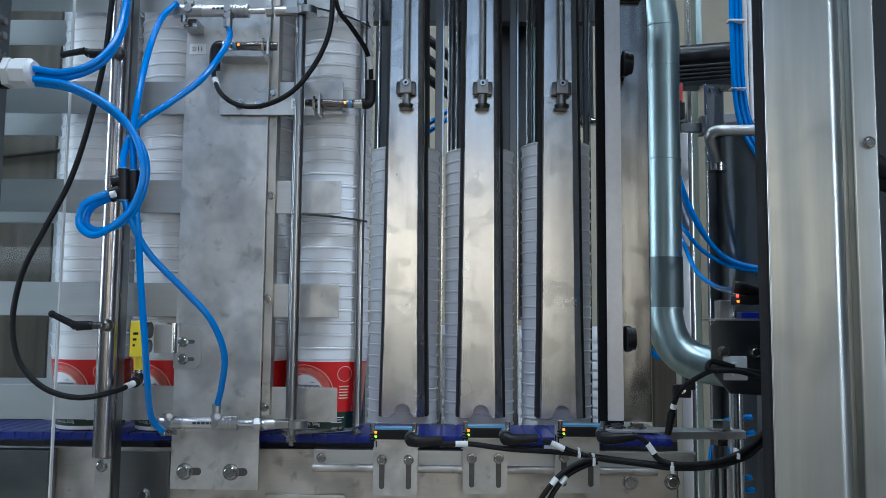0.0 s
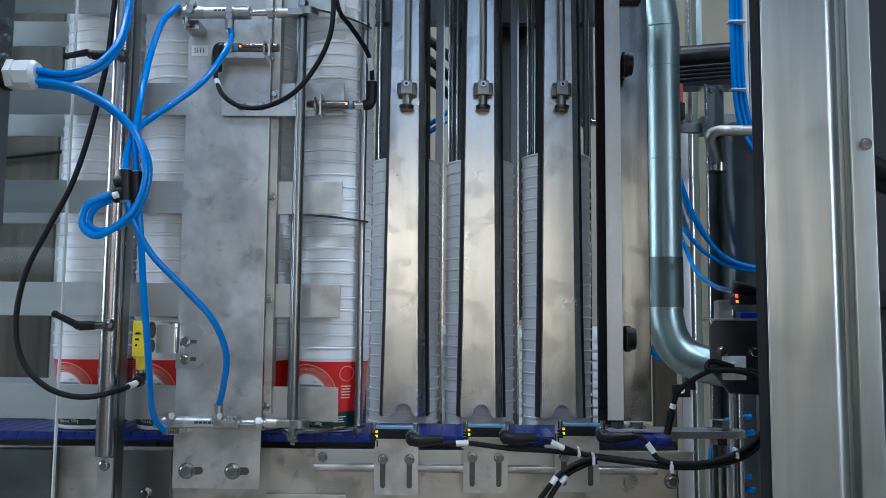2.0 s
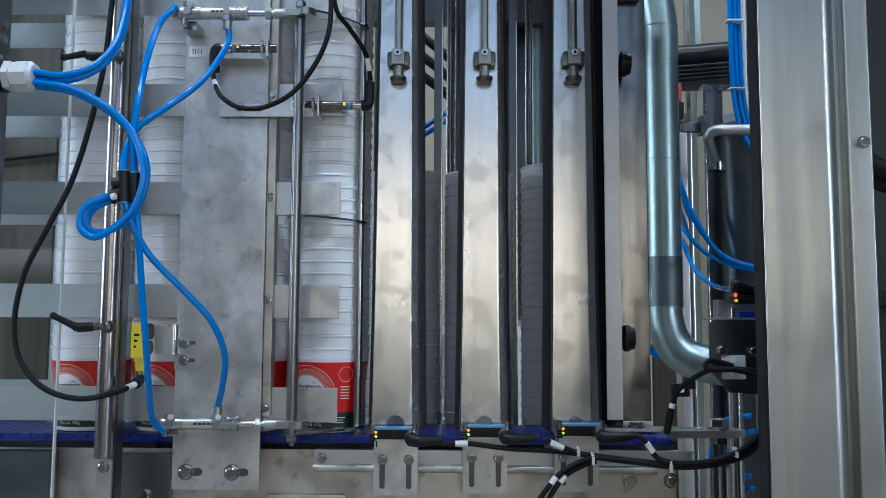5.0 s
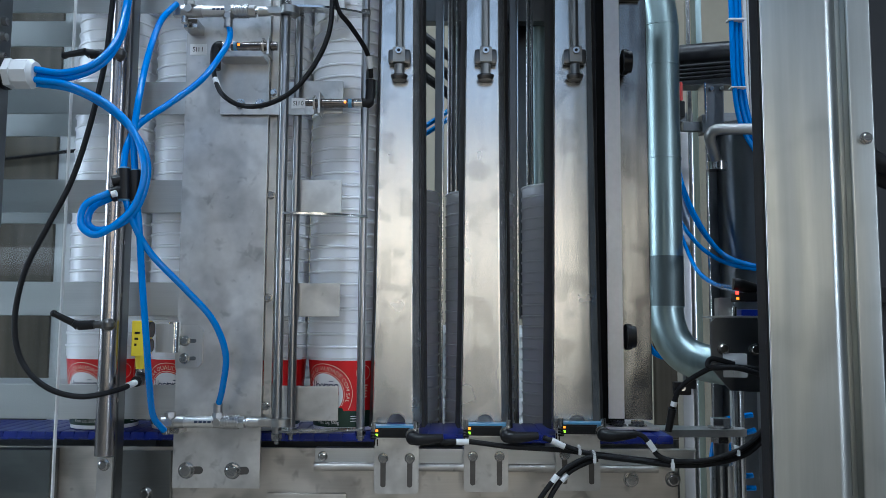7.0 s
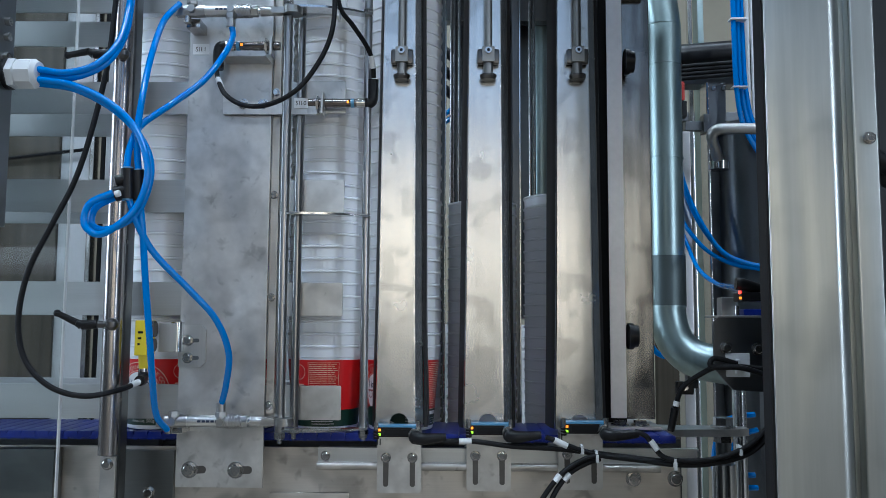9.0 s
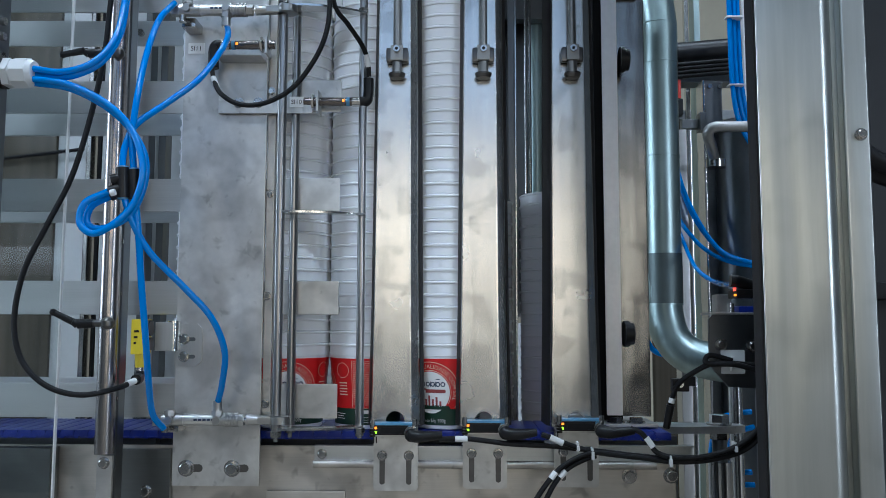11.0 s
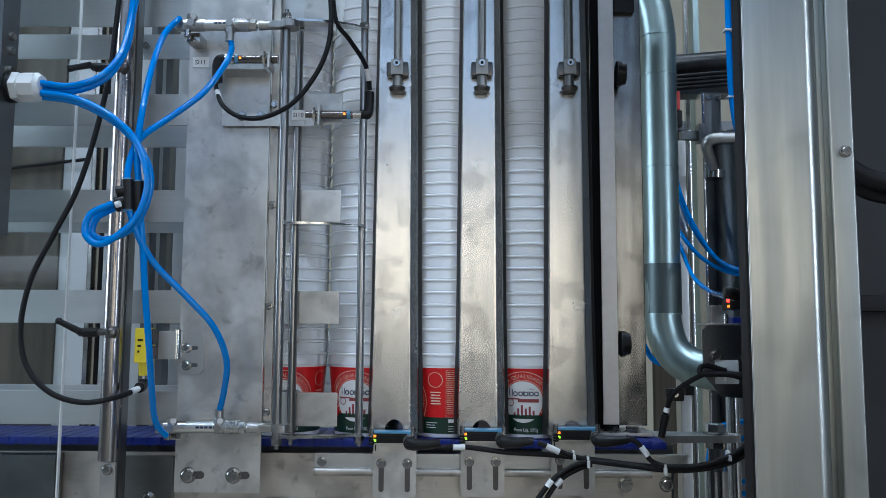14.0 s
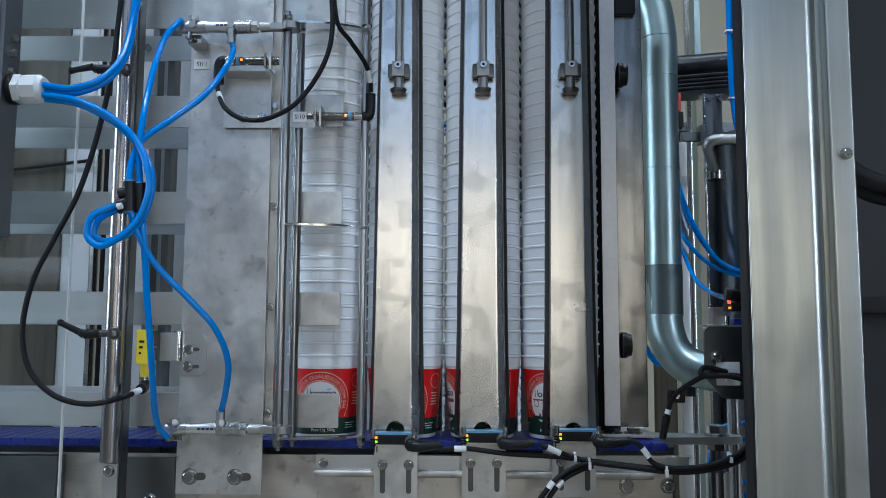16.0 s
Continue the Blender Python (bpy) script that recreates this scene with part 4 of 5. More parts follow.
def tag_plate(text, place, w, h):
    x, y, z = place
    t = thing("marker_tag", "small white printed marker tag", "marker tag", group="marker tags")
    part("card", box(fresh(), x - w / 2, x + w / 2, y, y + 0.0008, z - h / 2, z + h / 2), RIB_WHITE, t)
    b = letters(text, h * 0.62)
    for v in b.verts:
        v.co = Vector((x + v.co.x, y - 0.0004, z - h * 0.22 + v.co.y))
    part("lettering", b, RUBBER, t)


tag_plate("SI11", (-0.4016, -0.0015, 0.5491), 0.024, 0.016)
tag_plate("SI10", (-0.2512, -0.0093, 0.4664), 0.020, 0.015)


# ---- yellow photo sensor ----
def yellow_sensor():
    s = thing("photo_sensor", "yellow photoelectric sensor on a bent stainless bracket", "sensor")
    x, z = -0.4565, 0.1286
    part("housing", box(fresh(), x - 0.0085, x + 0.0085, -0.048, -0.016, z - 0.024, z + 0.024, 0.002), YELLOW, s)
    part("lens", rod(fresh(), (x + 0.009, -0.032, z + 0.012), (x + 0.014, -0.032, z + 0.012), 0.011, n=20), BLACK, s)
    part("lens", rod(fresh(), (x + 0.009, -0.032, z - 0.010), (x + 0.014, -0.032, z - 0.010), 0.009, n=20), BLACK, s)
    part("neck", rod(fresh(), (x, -0.034, z - 0.024), (x, -0.034, z - 0.042), 0.0075, 0.006, n=16), YELLOW, s)
    part("plug_nut", rod(fresh(), (x, -0.034, z - 0.042), (x, -0.034, z - 0.051), 0.0065, n=16), BOLT, s)
    part("plug", hose(fresh(), [(x, -0.034, z - 0.049), (x + 0.001, -0.037, z - 0.055), (x + 0.003, -0.046, z - 0.0575), (-0.452, -0.058, 0.0712)], 0.0072, 12, 5), BLACK, s)
    b = fresh()
    box(b, x + 0.0145, -0.4168, -0.020, -0.017, z - 0.020, z + 0.020, 0.0008)
    part("bent_arm", b, STEEL_BRUSH, s)
    xa = -0.4191
    part("fold", rod(fresh(), (xa, -0.011, z - 0.020), (xa, -0.011, z + 0.022), 0.009, n=16), STEEL_SHINY, s)
    b = fresh()
    x0, x1, z0, z1 = xa, -0.3807, 0.0874, 0.1467
    c = 0.007
    line = ((x0, z0), (x1 - c, z0), (x1, z0 + c), (x1, z1 - c), (x1 - c, z1), (x0, z1))
    f = [b.verts.new((p, -0.0045, q)) for p, q in line]
    k = [b.verts.new((p, -0.0010, q)) for p, q in line]
    b.faces.new(f)
    b.faces.new(k[::-1])
    for i in range(6):
        b.faces.new((f[i], k[i], k[(i + 1) % 6], f[(i + 1) % 6]))
    part("foot_plate", b, STEEL_BRUSH, s)
    for a in ((-0.4056, -0.0045, 0.1245), (-0.4055, -0.0045, 0.1)):
        bolt_parts(s, a, 0.0062)
        part("slot", capsule(fresh(), a[0] + 0.004, a[0] + 0.016, a[2] - 0.0028, a[2] + 0.0028, -0.0049, -0.0044), STEEL_SHADED, s)
    b = fresh()
    for k in range(3):
        box(b, x - 0.004, x + 0.003 - 0.002 * k, -0.0486, -0.0481, z + 0.006 - k * 0.008, z + 0.009 - k * 0.008)
    tagged(part("print", b, RUBBER, s), kind="stuff")


yellow_sensor()


# ---- belt sensors and their rail ----
def sensor_rail():
    r = thing("mounting_rail", "stainless angle rail with round bar along the conveyor", "rail")
    x0, x1 = -0.2259, 0.3199
    part("angle", box(fresh(), x0, x1, 0.040, 0.0555, -0.0524, -0.0292, 0.0015), STEEL_BAR, r)
    part("round_bar", rod(fresh(), (x0, 0.036, -0.0548), (0.2665, 0.036, -0.0548), 0.0058), FRAME_STEEL, r)
    for a in ((0.2318, 0.055, -0.0729), (0.2921, 0.055, -0.0722)):
        bolt_parts(r, a, 0.0092)
    bolt_parts(r, (-0.2144, 0.0395, -0.0409), 0.0058)
    part("foot_lip", box(fresh(), 0.0553, x1, 0.030, 0.0395, -0.0292, -0.026, 0.0005), STEEL_BAR, r)


sensor_rail()


def belt_sensor(xc, zt):
    s = thing("belt_sensor", "blue-topped black photo sensor on a slotted steel bracket", "sensor", (xc, 0, zt), "belt sensors")
    w = 0.0316
    z0, z1 = -0.100, -0.018
    b = fresh()
    low = [(-w, z1 + 0.013), (-w, z0 + 0.005), (-w + 0.0015, z0 + 0.0015), (-w + 0.005, z0), (w - 0.005, z0), (w - 0.0015, z0 + 0.0015), (w, z0 + 0.005), (w, z1 + 0.013)]
    f, k = ([b.verts.new((px, py, pz)) for px, pz in low] for py in (0.026, 0.0285))
    b.faces.new(f)
    b.faces.new(k[::-1])
    for i in range(8):
        b.faces.new((f[i], k[i], k[(i + 1) % 8], f[(i + 1) % 8]))
    part("bracket", b, STEEL_MATTE, s)
    part("bracket_lip", box(fresh(), -w, w, -0.012, 0.026, z1 - 0.0005, z1 + 0.002, 0.0006), STEEL_MATTE, s)
    for x in (-0.019, 0.019):
        part("slot", capsule(fresh(), x - 0.0040, x + 0.0040, z0 + 0.009, z0 + 0.054, 0.0254, 0.0262), SLOT_SHADE, s)
        bolt_parts(s, (x, 0.0252, z0 + 0.050), 0.0060)
    part("housing", box(fresh(), -0.029, 0.031, -0.016, 0.004, z1 + 0.002, -0.0025, 0.0012), BLACK, s)
    part("window", box(fresh(), -0.018, 0.024, -0.0168, -0.0162, z1 + 0.0045, -0.005, 0.0003), RUBBER, s)
    part("cover", box(fresh(), -0.029, 0.031, -0.017, 0.003, -0.0024, 0.0005, 0.0006), SENSOR_BLUE, s, "pale blue cover")
    for x in (-0.029, 0.029):
        part("screw", rod(fresh(), (x, -0.016, -0.006), (x, -0.016, 0.006), 0.0036), BOLT, s)
    for k, m in enumerate((LED_AMBER, LED_GREEN)):
        part("status_light", box(fresh(), -0.0262, -0.0228, -0.0178, -0.0162, -0.0075 - 0.006 * k, -0.0045 - 0.006 * k), m, s, "glowing status light")
    for k in range(3):
        part("collar", rod(fresh(), (-0.029, -0.016, -0.010 - 0.004 * k), (-0.029, -0.016, -0.0075 - 0.004 * k), 0.0042), BLACK, s)
    for x in (-0.031, -0.027):
        part("pin", rod(fresh(), (x, 0.020, z1 - 0.014), (x, 0.020, z1), 0.0008, n=8), RUBBER, s)
    part("plug_nut", rod(fresh(), (0.024, -0.012, -0.010), (0.024, -0.030, -0.010), 0.0078, n=18), BOLT, s)
    b = fresh()
    lathe(b, [(0.0, -0.0095), (0.005, -0.0082), (0.0082, -0.0045), (0.0095, 0.0), (0.0082, 0.0045), (0.005, 0.0082), (0.0, 0.0095)], 18, (0.026, -0.036, -0.013))
    hose(b, [(0.026, -0.036, -0.013), (0.034, -0.041, -0.0142), (0.048, -0.042, -0.0135), (0.060, -0.042, -0.0122), (0.068, -0.042, -0.0115)], (0.0092, 0.0050), 16, 5)
    part("plug", b, BLACK, s)
    return s


belt_sensor(-0.1068, 0.0094)
belt_sensor(0.0209, 0.0131)
belt_sensor(0.1514, 0.016)

for px, z in ((-0.1075, 0.0028), (0.0177, 0.0077), (0.1408, 0.0046)):
    beam = bpy.data.lights.new("laser_beam", "SPOT")
    beam.energy, beam.color, beam.spot_size, beam.spot_blend, beam.shadow_soft_size = 0.35, (1.0, 0.05, 0.03), radians(3.4), 0.6, 0.0008
    new("laser_beam", beam).matrix_world = look((px, 0.0165, z), (px, 1.0, z))

C1 = "black sensor cable with white marker sleeves along the rail"
cable(C1, [(-0.0427, -0.042, -0.0078), (-0.0033, -0.04, -0.0076), (0.0502, -0.035, -0.0145), (0.1113, -0.032, -0.0181), (0.1641, -0.035, -0.023), (0.2235, -0.04, -0.0289), (0.2672, -0.045, -0.032), (0.3106, -0.05, -0.0306), (0.3521, -0.06, -0.0154), (0.3748, -0.07, 0.0067), (0.3937, -0.08, 0.0392)], 0.0035, [((-0.0215, -0.041, -0.0077), (-0.0048, -0.04, -0.0077))])
cable(C1, [(0.0951, -0.042, -0.001), (0.114, -0.042, -0.0075), (0.1369, -0.04, -0.0165), (0.1702, -0.043, -0.0246), (0.2221, -0.046, -0.0301), (0.2696, -0.05, -0.0348), (0.3124, -0.056, -0.0318), (0.354, -0.065, -0.0189), (0.3765, -0.075, 0.0031), (0.3971, -0.08, 0.0321)], 0.0035, [((0.1063, -0.043, -0.0045), (0.1238, -0.042, -0.0126))])
cable(C1, [(0.2144, -0.042, 0.0077), (0.2285, -0.046, 0.0017), (0.2384, -0.048, -0.0119), (0.2496, -0.05, -0.024), (0.2718, -0.056, -0.0286), (0.3129, -0.062, -0.0249), (0.3502, -0.07, -0.0094), (0.3742, -0.078, 0.0136), (0.3919, -0.085, 0.0469)], 0.0035, [((0.234, -0.048, -0.0038), (0.2425, -0.049, -0.0161))])
cable(C1, [(0.169, -0.05, -0.0234), (0.1463, -0.052, -0.0278), (0.1197, -0.055, -0.0422), (0.0992, -0.058, -0.0637), (0.0782, -0.06, -0.0939)], 0.0035, [((0.1121, -0.056, -0.0479), (0.1053, -0.057, -0.0566))])
cable(C1, [(0.1667, -0.046, -0.0285), (0.148, -0.05, -0.034), (0.1268, -0.052, -0.0456), (0.1099, -0.055, -0.0642), (0.093, -0.06, -0.0938)], 0.0035, [((0.1253, -0.052, -0.0471), (0.1175, -0.054, -0.0556))])
for a, h in (((-0.1885, -0.082, 0.5704), 0.004), ((0.1437, -0.045, -0.0171), 0.006), ((0.162, -0.052, -0.0232), 0.014), ((0.2638, -0.058, -0.0313), 0.014), ((0.3458, -0.07, -0.0117), 0.010)):
    x, y, z = a
    tie = thing("cable_tie", "white plastic cable tie round black cables", "cable tie", group="cable ties")
    part("band", box(fresh(), x - 0.0014, x + 0.0014, y - 0.0006, y + 0.014, z - 0.0065, z + 0.0055, 0.0005), WHITE_PLASTIC, tie)
    part("head", box(fresh(), x - 0.0020, x + 0.0020, y - 0.0026, y - 0.0007, z - 0.002 - h * 0.5, z + 0.001, 0.0005), WHITE_PLASTIC, tie)


# ---- magazine behind the belt ----
def magazine():
    m = thing("tub_magazine", "steel magazine frame, shade put in its dark colour, with posts and rods", "magazine frame")
    for px0, px1 in ((-0.0616, -0.0459), (0.0707, 0.0854), (0.2016, 0.2114), (-0.1904, -0.1786)):
        part("post", box(fresh(), px0, px1 - 0.003, 0.255, 0.275, -0.5, 0.95, 0.001), STEEL_SHADED, m)
        part("post_edge", box(fresh(), px1 - 0.0028, px1, 0.253, 0.275, -0.5, 0.95, 0.0006), STEEL_SHINY, m)
    for a in (-0.0324, -0.0229, 0.1087, 0.116, -0.1673, -0.0377):
        part("thin_rod", rod(fresh(), (a, 0.33, -0.5), (a, 0.33, 0.95), 0.0032, n=12), BOLT, m)
    a = 0.1348
    part("lift_tube", rod(fresh(), (a, 0.38, -0.5), (a, 0.38, 0.7187), 0.0185, n=28), STEEL_DUCT, m)
    part("top_beam", box(fresh(), -0.1833, 0.2432, 0.335, 0.36, 0.7185, 1.1, 0.002), STEEL_SHADED, m)
    # sheets mostly added to keep the gaps behind the stacks dark
    part("rear_sheet", box(fresh(), -0.0068, 0.0788, 0.42, 0.424, -0.5, 1.0), STEEL_SHADED, m)
    part("rear_sheet", box(fresh(), 0.1883, 0.2451, 0.42, 0.424, 0.5438, 1.0), STEEL_SHADED, m)
    part("rear_sheet", box(fresh(), -0.1849, -0.0881, 0.42, 0.424, -0.5, 1.0), STEEL_SHADED, m)
    part("rear_sheet", box(fresh(), 0.0792, 0.1880, 0.426, 0.430, 0.16, 1.0), STEEL_SHADED, m)
    part("rear_sheet", box(fresh(), -0.0300, -0.0072, 0.426, 0.430, 0.16, 1.0), STEEL_SHADED, m)
    part("cross_tube", rod(fresh(), (0.2029, 0.40, 0.5433), (0.2542, 0.40, 0.5433), 0.008), BOLT, m)
    part("cross_nut", hexagon(fresh(), (0.2171, 0.40, 0.5433), (1, 0, 0), 0.012, 0.012), BOLT, m)


magazine()


def machine_hood():
    # unseen hood and lip added to keep ceiling light off the back stacks
    h = thing("machine_hood", "unseen added hood shading the tub magazine", "hood")
    part("sheet", box(fresh(), -0.1556, 0.36, -0.22, 0.55, 1.12, 1.13, 0.002), STEEL_SHADED, h)
    part("front_lip", box(fresh(), -0.1556, 0.36, -0.225, -0.2202, 0.86, 1.13, 0.001), STEEL_SHADED, h)


machine_hood()


def louvre_panel():
    p = thing("louvre_panel", "pale ribbed guard panel behind the magazine", "panel")
    x0, x1, z1 = -0.62, 0.42, 0.1474
    part("backing", box(fresh(), x0, x1, 0.812, 0.82, -0.9, z1), RIB_WHITE, p)
    z = -0.35
    slat = mesh_of("slat", box(fresh(), x0, x1, 0.80, 0.81, 0, 0.016, 0.002), RIB_WHITE)
    while z < z1 - 0.02:
        o = new("slat", slat)
        o.parent, o.location = p, (0, 0, z)
        z += 0.022


louvre_panel()


# ---- frames and cabinets behind the belt ----
def rear_cabinet():
    c = thing("switch_cabinet", "pale grey cabinet with dark tinted door behind the guide bars", "cabinet")
    part("door", box(fresh(), -1.1637, -0.9544, 0.70, 0.72, -0.9, 1.2, 0.004), TINTED, c, "dark tinted glossy door")
    part("side_panel", box(fresh(), -0.9531, -0.8857, 0.705, 0.73, -0.9, 1.2, 0.004), GREY_PLASTIC, c)
    part("edge", box(fresh(), -0.881, -0.8705, 0.69, 0.73, -0.9, 1.2, 0.002), STEEL_SHINY, c)
    part("gap_seal", box(fresh(), -0.8633, -0.8553, 0.71, 0.73, -0.9, 1.2), RUBBER, c)
    part("side_panel", box(fresh(), -0.854, -0.7472, 0.712, 0.73, -0.9, 1.2, 0.004), GREY_PLASTIC, c)
    for px in (-0.7394, -0.7003):
        part("upright", box(fresh(), px, px + 0.016, 0.66, 0.70, -0.9, 1.2, 0.003), STEEL_SHADED, c)
    part("side_panel", box(fresh(), -0.7537, -0.4032, 0.722, 0.74, -0.9, 1.2, 0.004), GREY_PLASTIC, c)
    part("drip_edge", hose(fresh(), [(-1.1098, 0.69, 0.5215), (-1.0046, 0.69, 0.5330), (-0.8865, 0.69, 0.5480)], 0.004, 8, 3), RUBBER, c)


rear_cabinet()


def rear_rails():
    r = thing("rear_rail", "pale metal floor rail behind the belt", "rail")
    z = 0.0388
    part("rail", box(fresh(), -1.6, -0.30, 0.30, 0.34, z - 0.01, z + 0.006, 0.002), GREY_PLASTIC, r)


rear_rails()


def cable_tray():
    t = thing("cable_bundle", "dark cable bundle and blue hoses hanging behind the magazine", "cable bundle")
    for k, (p, q) in enumerate((((-0.1184, 0.9, 0.8994), (0.0392, 0.92, 0.7477)), ((-0.118, 0.9, 0.8467), (0.0393, 0.92, 0.6953)), ((-0.1176, 0.9, 0.7942), (0.0393, 0.92, 0.6505)))):
        part("cable", hose(fresh(), [p, ((p[0] + q[0]) / 2, 0.9, (p[2] + q[2]) / 2 + 0.01), q], 0.012, 10, 5), RUBBER, t)
    part("carrier", box(fresh(), 0.0309, 0.0514, 0.93, 0.95, -0.9, 1.3), STEEL_SHADED, t)
    for p, q in (((-0.1227, 0.88, 0.6378), (0.0392, 0.92, 0.7853)), ((-0.1226, 0.88, 0.6174), (0.0392, 0.92, 0.7642))):
        part("hose", hose(fresh(), [p, ((p[0] + q[0]) / 2 + 0.01, 0.88, (p[2] + q[2]) / 2 - 0.01), q], 0.006, 10, 5), HOSE_BLUE, t)


cable_tray()


# ---- machinery beyond the side frame ----
def rear_frame():
    f = thing("machine_rack", "stainless rear machine frame of upright and cross profiles", "frame")
    part("upright", box(fresh(), 0.5525, 0.58, 0.95, 1.0, -0.9, 0.653, 0.003), STEEL_BRUSH, f)
    part("upright", box(fresh(), 0.6384, 0.6859, 0.98, 1.03, -0.9, 0.7905, 0.003), STEEL_SHADED, f)
    part("upright_edge", box(fresh(), 0.631, 0.6369, 0.972, 1.03, -0.9, 0.7905, 0.001), STEEL_SHINY, f)
    part("upright", box(fresh(), 0.6654, 0.683, 1.15, 1.2, -0.9, 1.6, 0.003), STEEL_DUCT, f)
    part("cross_bar", box(fresh(), 0.5695, 0.6345, 0.955, 0.975, 0.657, 0.6811, 0.002), STEEL_SHADED, f)
    part("clamp", box(fresh(), 0.6139, 0.6271, 0.94, 0.98, 0.6488, 0.6969, 0.002), STEEL_SHADED, f)
    part("cross_beam", box(fresh(), 0.5825, 0.946, 1.1, 1.16, 0.8228, 0.8505, 0.003), STEEL_SHADED, f)
    part("small_plate", box(fresh(), 0.5599, 0.5813, 0.93, 0.945, -0.0104, 0.0208, 0.001), BLACK, f)
    part("upright", box(fresh(), 0.68, 0.6935, 1.3, 1.32, -0.9, 1.6, 0.003), STEEL_SHINY, f)
    for a in ((0.6514, 0.979, 0.7748), (0.6783, 0.979, 0.775)):
        part("bolt_head", rod(fresh(), a, (a[0], a[1] - 0.008, a[2]), 0.006), BOLT, f)


rear_frame()


def rear_backdrop():
    # panel added to dim the pale wall between duct and column
    d = thing("guard_door", "added dark panel with upright strips in the rear machinery", "guard door")
    part("panel", box(fresh(), 0.60, 1.5, 1.46, 1.47, -0.9, 0.80, 0.002), TINTED, d, "added panel that darkens the gap")
    for x0, x1, m in ((0.722, 0.748, STEEL_DUCT), (0.756, 0.800, WALL), (0.835, 0.868, WALL), (0.880, 0.894, STEEL_DUCT), (0.925, 0.990, STEEL_SHADED)):
        part("stile", box(fresh(), x0, x1, 1.43, 1.46, -0.9, 0.80, 0.003), m, d)
    part("top_rail", box(fresh(), 0.60, 1.5, 1.43, 1.475, 0.8005, 0.83, 0.003), STEEL_SHADED, d)


rear_backdrop()


def rear_beam():
    t = thing("cable_duct", "black round duct with cables strapped along it", "duct")
    z = 0.883
    part("tube", rod(fresh(), (0.5623, 1.05, z), (0.9262, 1.05, z + 0.03), 0.034, n=24), BLACK, t)
    for k in range(4):
        zz = 0.8399 - 0.011 * k
        part("cable", rod(fresh(), (0.549, 1.0, zz), (0.9047, 1.0, zz + 0.03), 0.006), RUBBER, t)


rear_beam()


def tank():
    t = thing("steel_tank", "round stainless vessel with a bent pipe handle", "vessel")
    x, y, z = 0.7504, 0.97, 0.6757
    part("shell", lathe(fresh(), [(0.0, z), (0.085, z - 0.002), (0.095, z - 0.012), (0.095, z - 0.028), (0.088, z - 0.036), (0.088, -0.9)], 40, (x, y, 0)), STEEL_SHADED, t)
    part("pipe", hose(fresh(), [(0.7114, 0.8, 0.6241), (0.6501, 0.8, 0.6238), (0.6065, 0.8, 0.6222), (0.5929, 0.81, 0.6091), (0.6099, 0.84, 0.5806), (0.6304, 0.88, 0.5545)], 0.0135, 18, 8), PUSH_STEEL, t)
    part("clamp", rod(fresh(), (0.6304, 0.88, 0.5574), (0.63, 0.88, 0.5373), 0.026, n=24), BOLT, t)


tank()


def red_switch():
    s = thing("safety_switch", "red and black safety switch beside the duct", "switch")
    x, y, z = (0.5598, 0.93, 0.7528)
    part("cap", box(fresh(), x - 0.012, x + 0.004, y, y + 0.03, z - 0.022, z + 0.028, 0.004), RED_PLASTIC, s)
    part("base", box(fresh(), x - 0.012, x + 0.009, y, y + 0.03, z - 0.066, z - 0.023, 0.004), BLACK, s)


red_switch()

HB = "bundle of blue air hoses in the rear machinery"
rear = thing("hose_bundle", HB, "air hose")
for run in ([(0.666, 0.85, 1.0149), (0.6666, 0.85, 0.8536), (0.6696, 0.85, 0.7377), (0.6878, 0.86, 0.6469), (0.7394, 0.88, 0.5652)],
            [(0.6809, 0.86, 1.0193), (0.68, 0.86, 0.8571), (0.6844, 0.86, 0.7406), (0.7054, 0.87, 0.6494), (0.7495, 0.88, 0.5725)],
            [(0.693, 0.87, 1.0235), (0.6949, 0.87, 0.8606), (0.6992, 0.87, 0.7436), (0.7204, 0.88, 0.6519), (0.761, 0.88, 0.5797)]):
    part("hose", hose(fresh(), run, 0.0062, 10, 6), HOSE_BLUE, rear)
for c in ((0.7178, 0.7264), (0.7308, 0.7365)):
    part("white_tube", rod(fresh(), (c[0], 0.9, 0.6201), (c[0], 0.9, 1.3), 0.005), WHITE_PLASTIC, rear)
part("tie", box(fresh(), 0.658, 0.6971, 0.838, 0.862, 0.7391, 0.742, 0.001), WHITE_PLASTIC, rear)
part("tie", box(fresh(), 0.6562, 0.6984, 0.838, 0.862, 0.9126, 0.917, 0.001), WHITE_PLASTIC, rear)
rear2 = thing("hose_bundle", "blue air hoses drooping behind the steel duct", "air hose")
part("hose", hose(fresh(), [(0.5477, 0.95, 0.5855), (0.557, 0.93, 0.5078), (0.5859, 0.92, 0.4262), (0.635, 0.9, 0.338), (0.6978, 0.88, 0.3015), (0.8008, 0.86, 0.2842)], 0.0062, 10, 8), HOSE_BLUE, rear2)
part("hose", hose(fresh(), [(0.5529, 0.97, 0.5745), (0.5666, 0.95, 0.489), (0.6028, 0.94, 0.3996), (0.6554, 0.92, 0.3255), (0.7116, 0.9, 0.2888), (0.8086, 0.88, 0.2742)], 0.0062, 10, 8), HOSE_BLUE, rear2)
part("hose", hose(fresh(), [(0.5481, 0.95, 0.4298), (0.5665, 0.93, 0.388), (0.6057, 0.92, 0.3395), (0.6555, 0.9, 0.3054), (0.7115, 0.88, 0.2903), (0.8006, 0.86, 0.2786)], 0.0055, 10, 8), HOSE_BLUE, rear2)
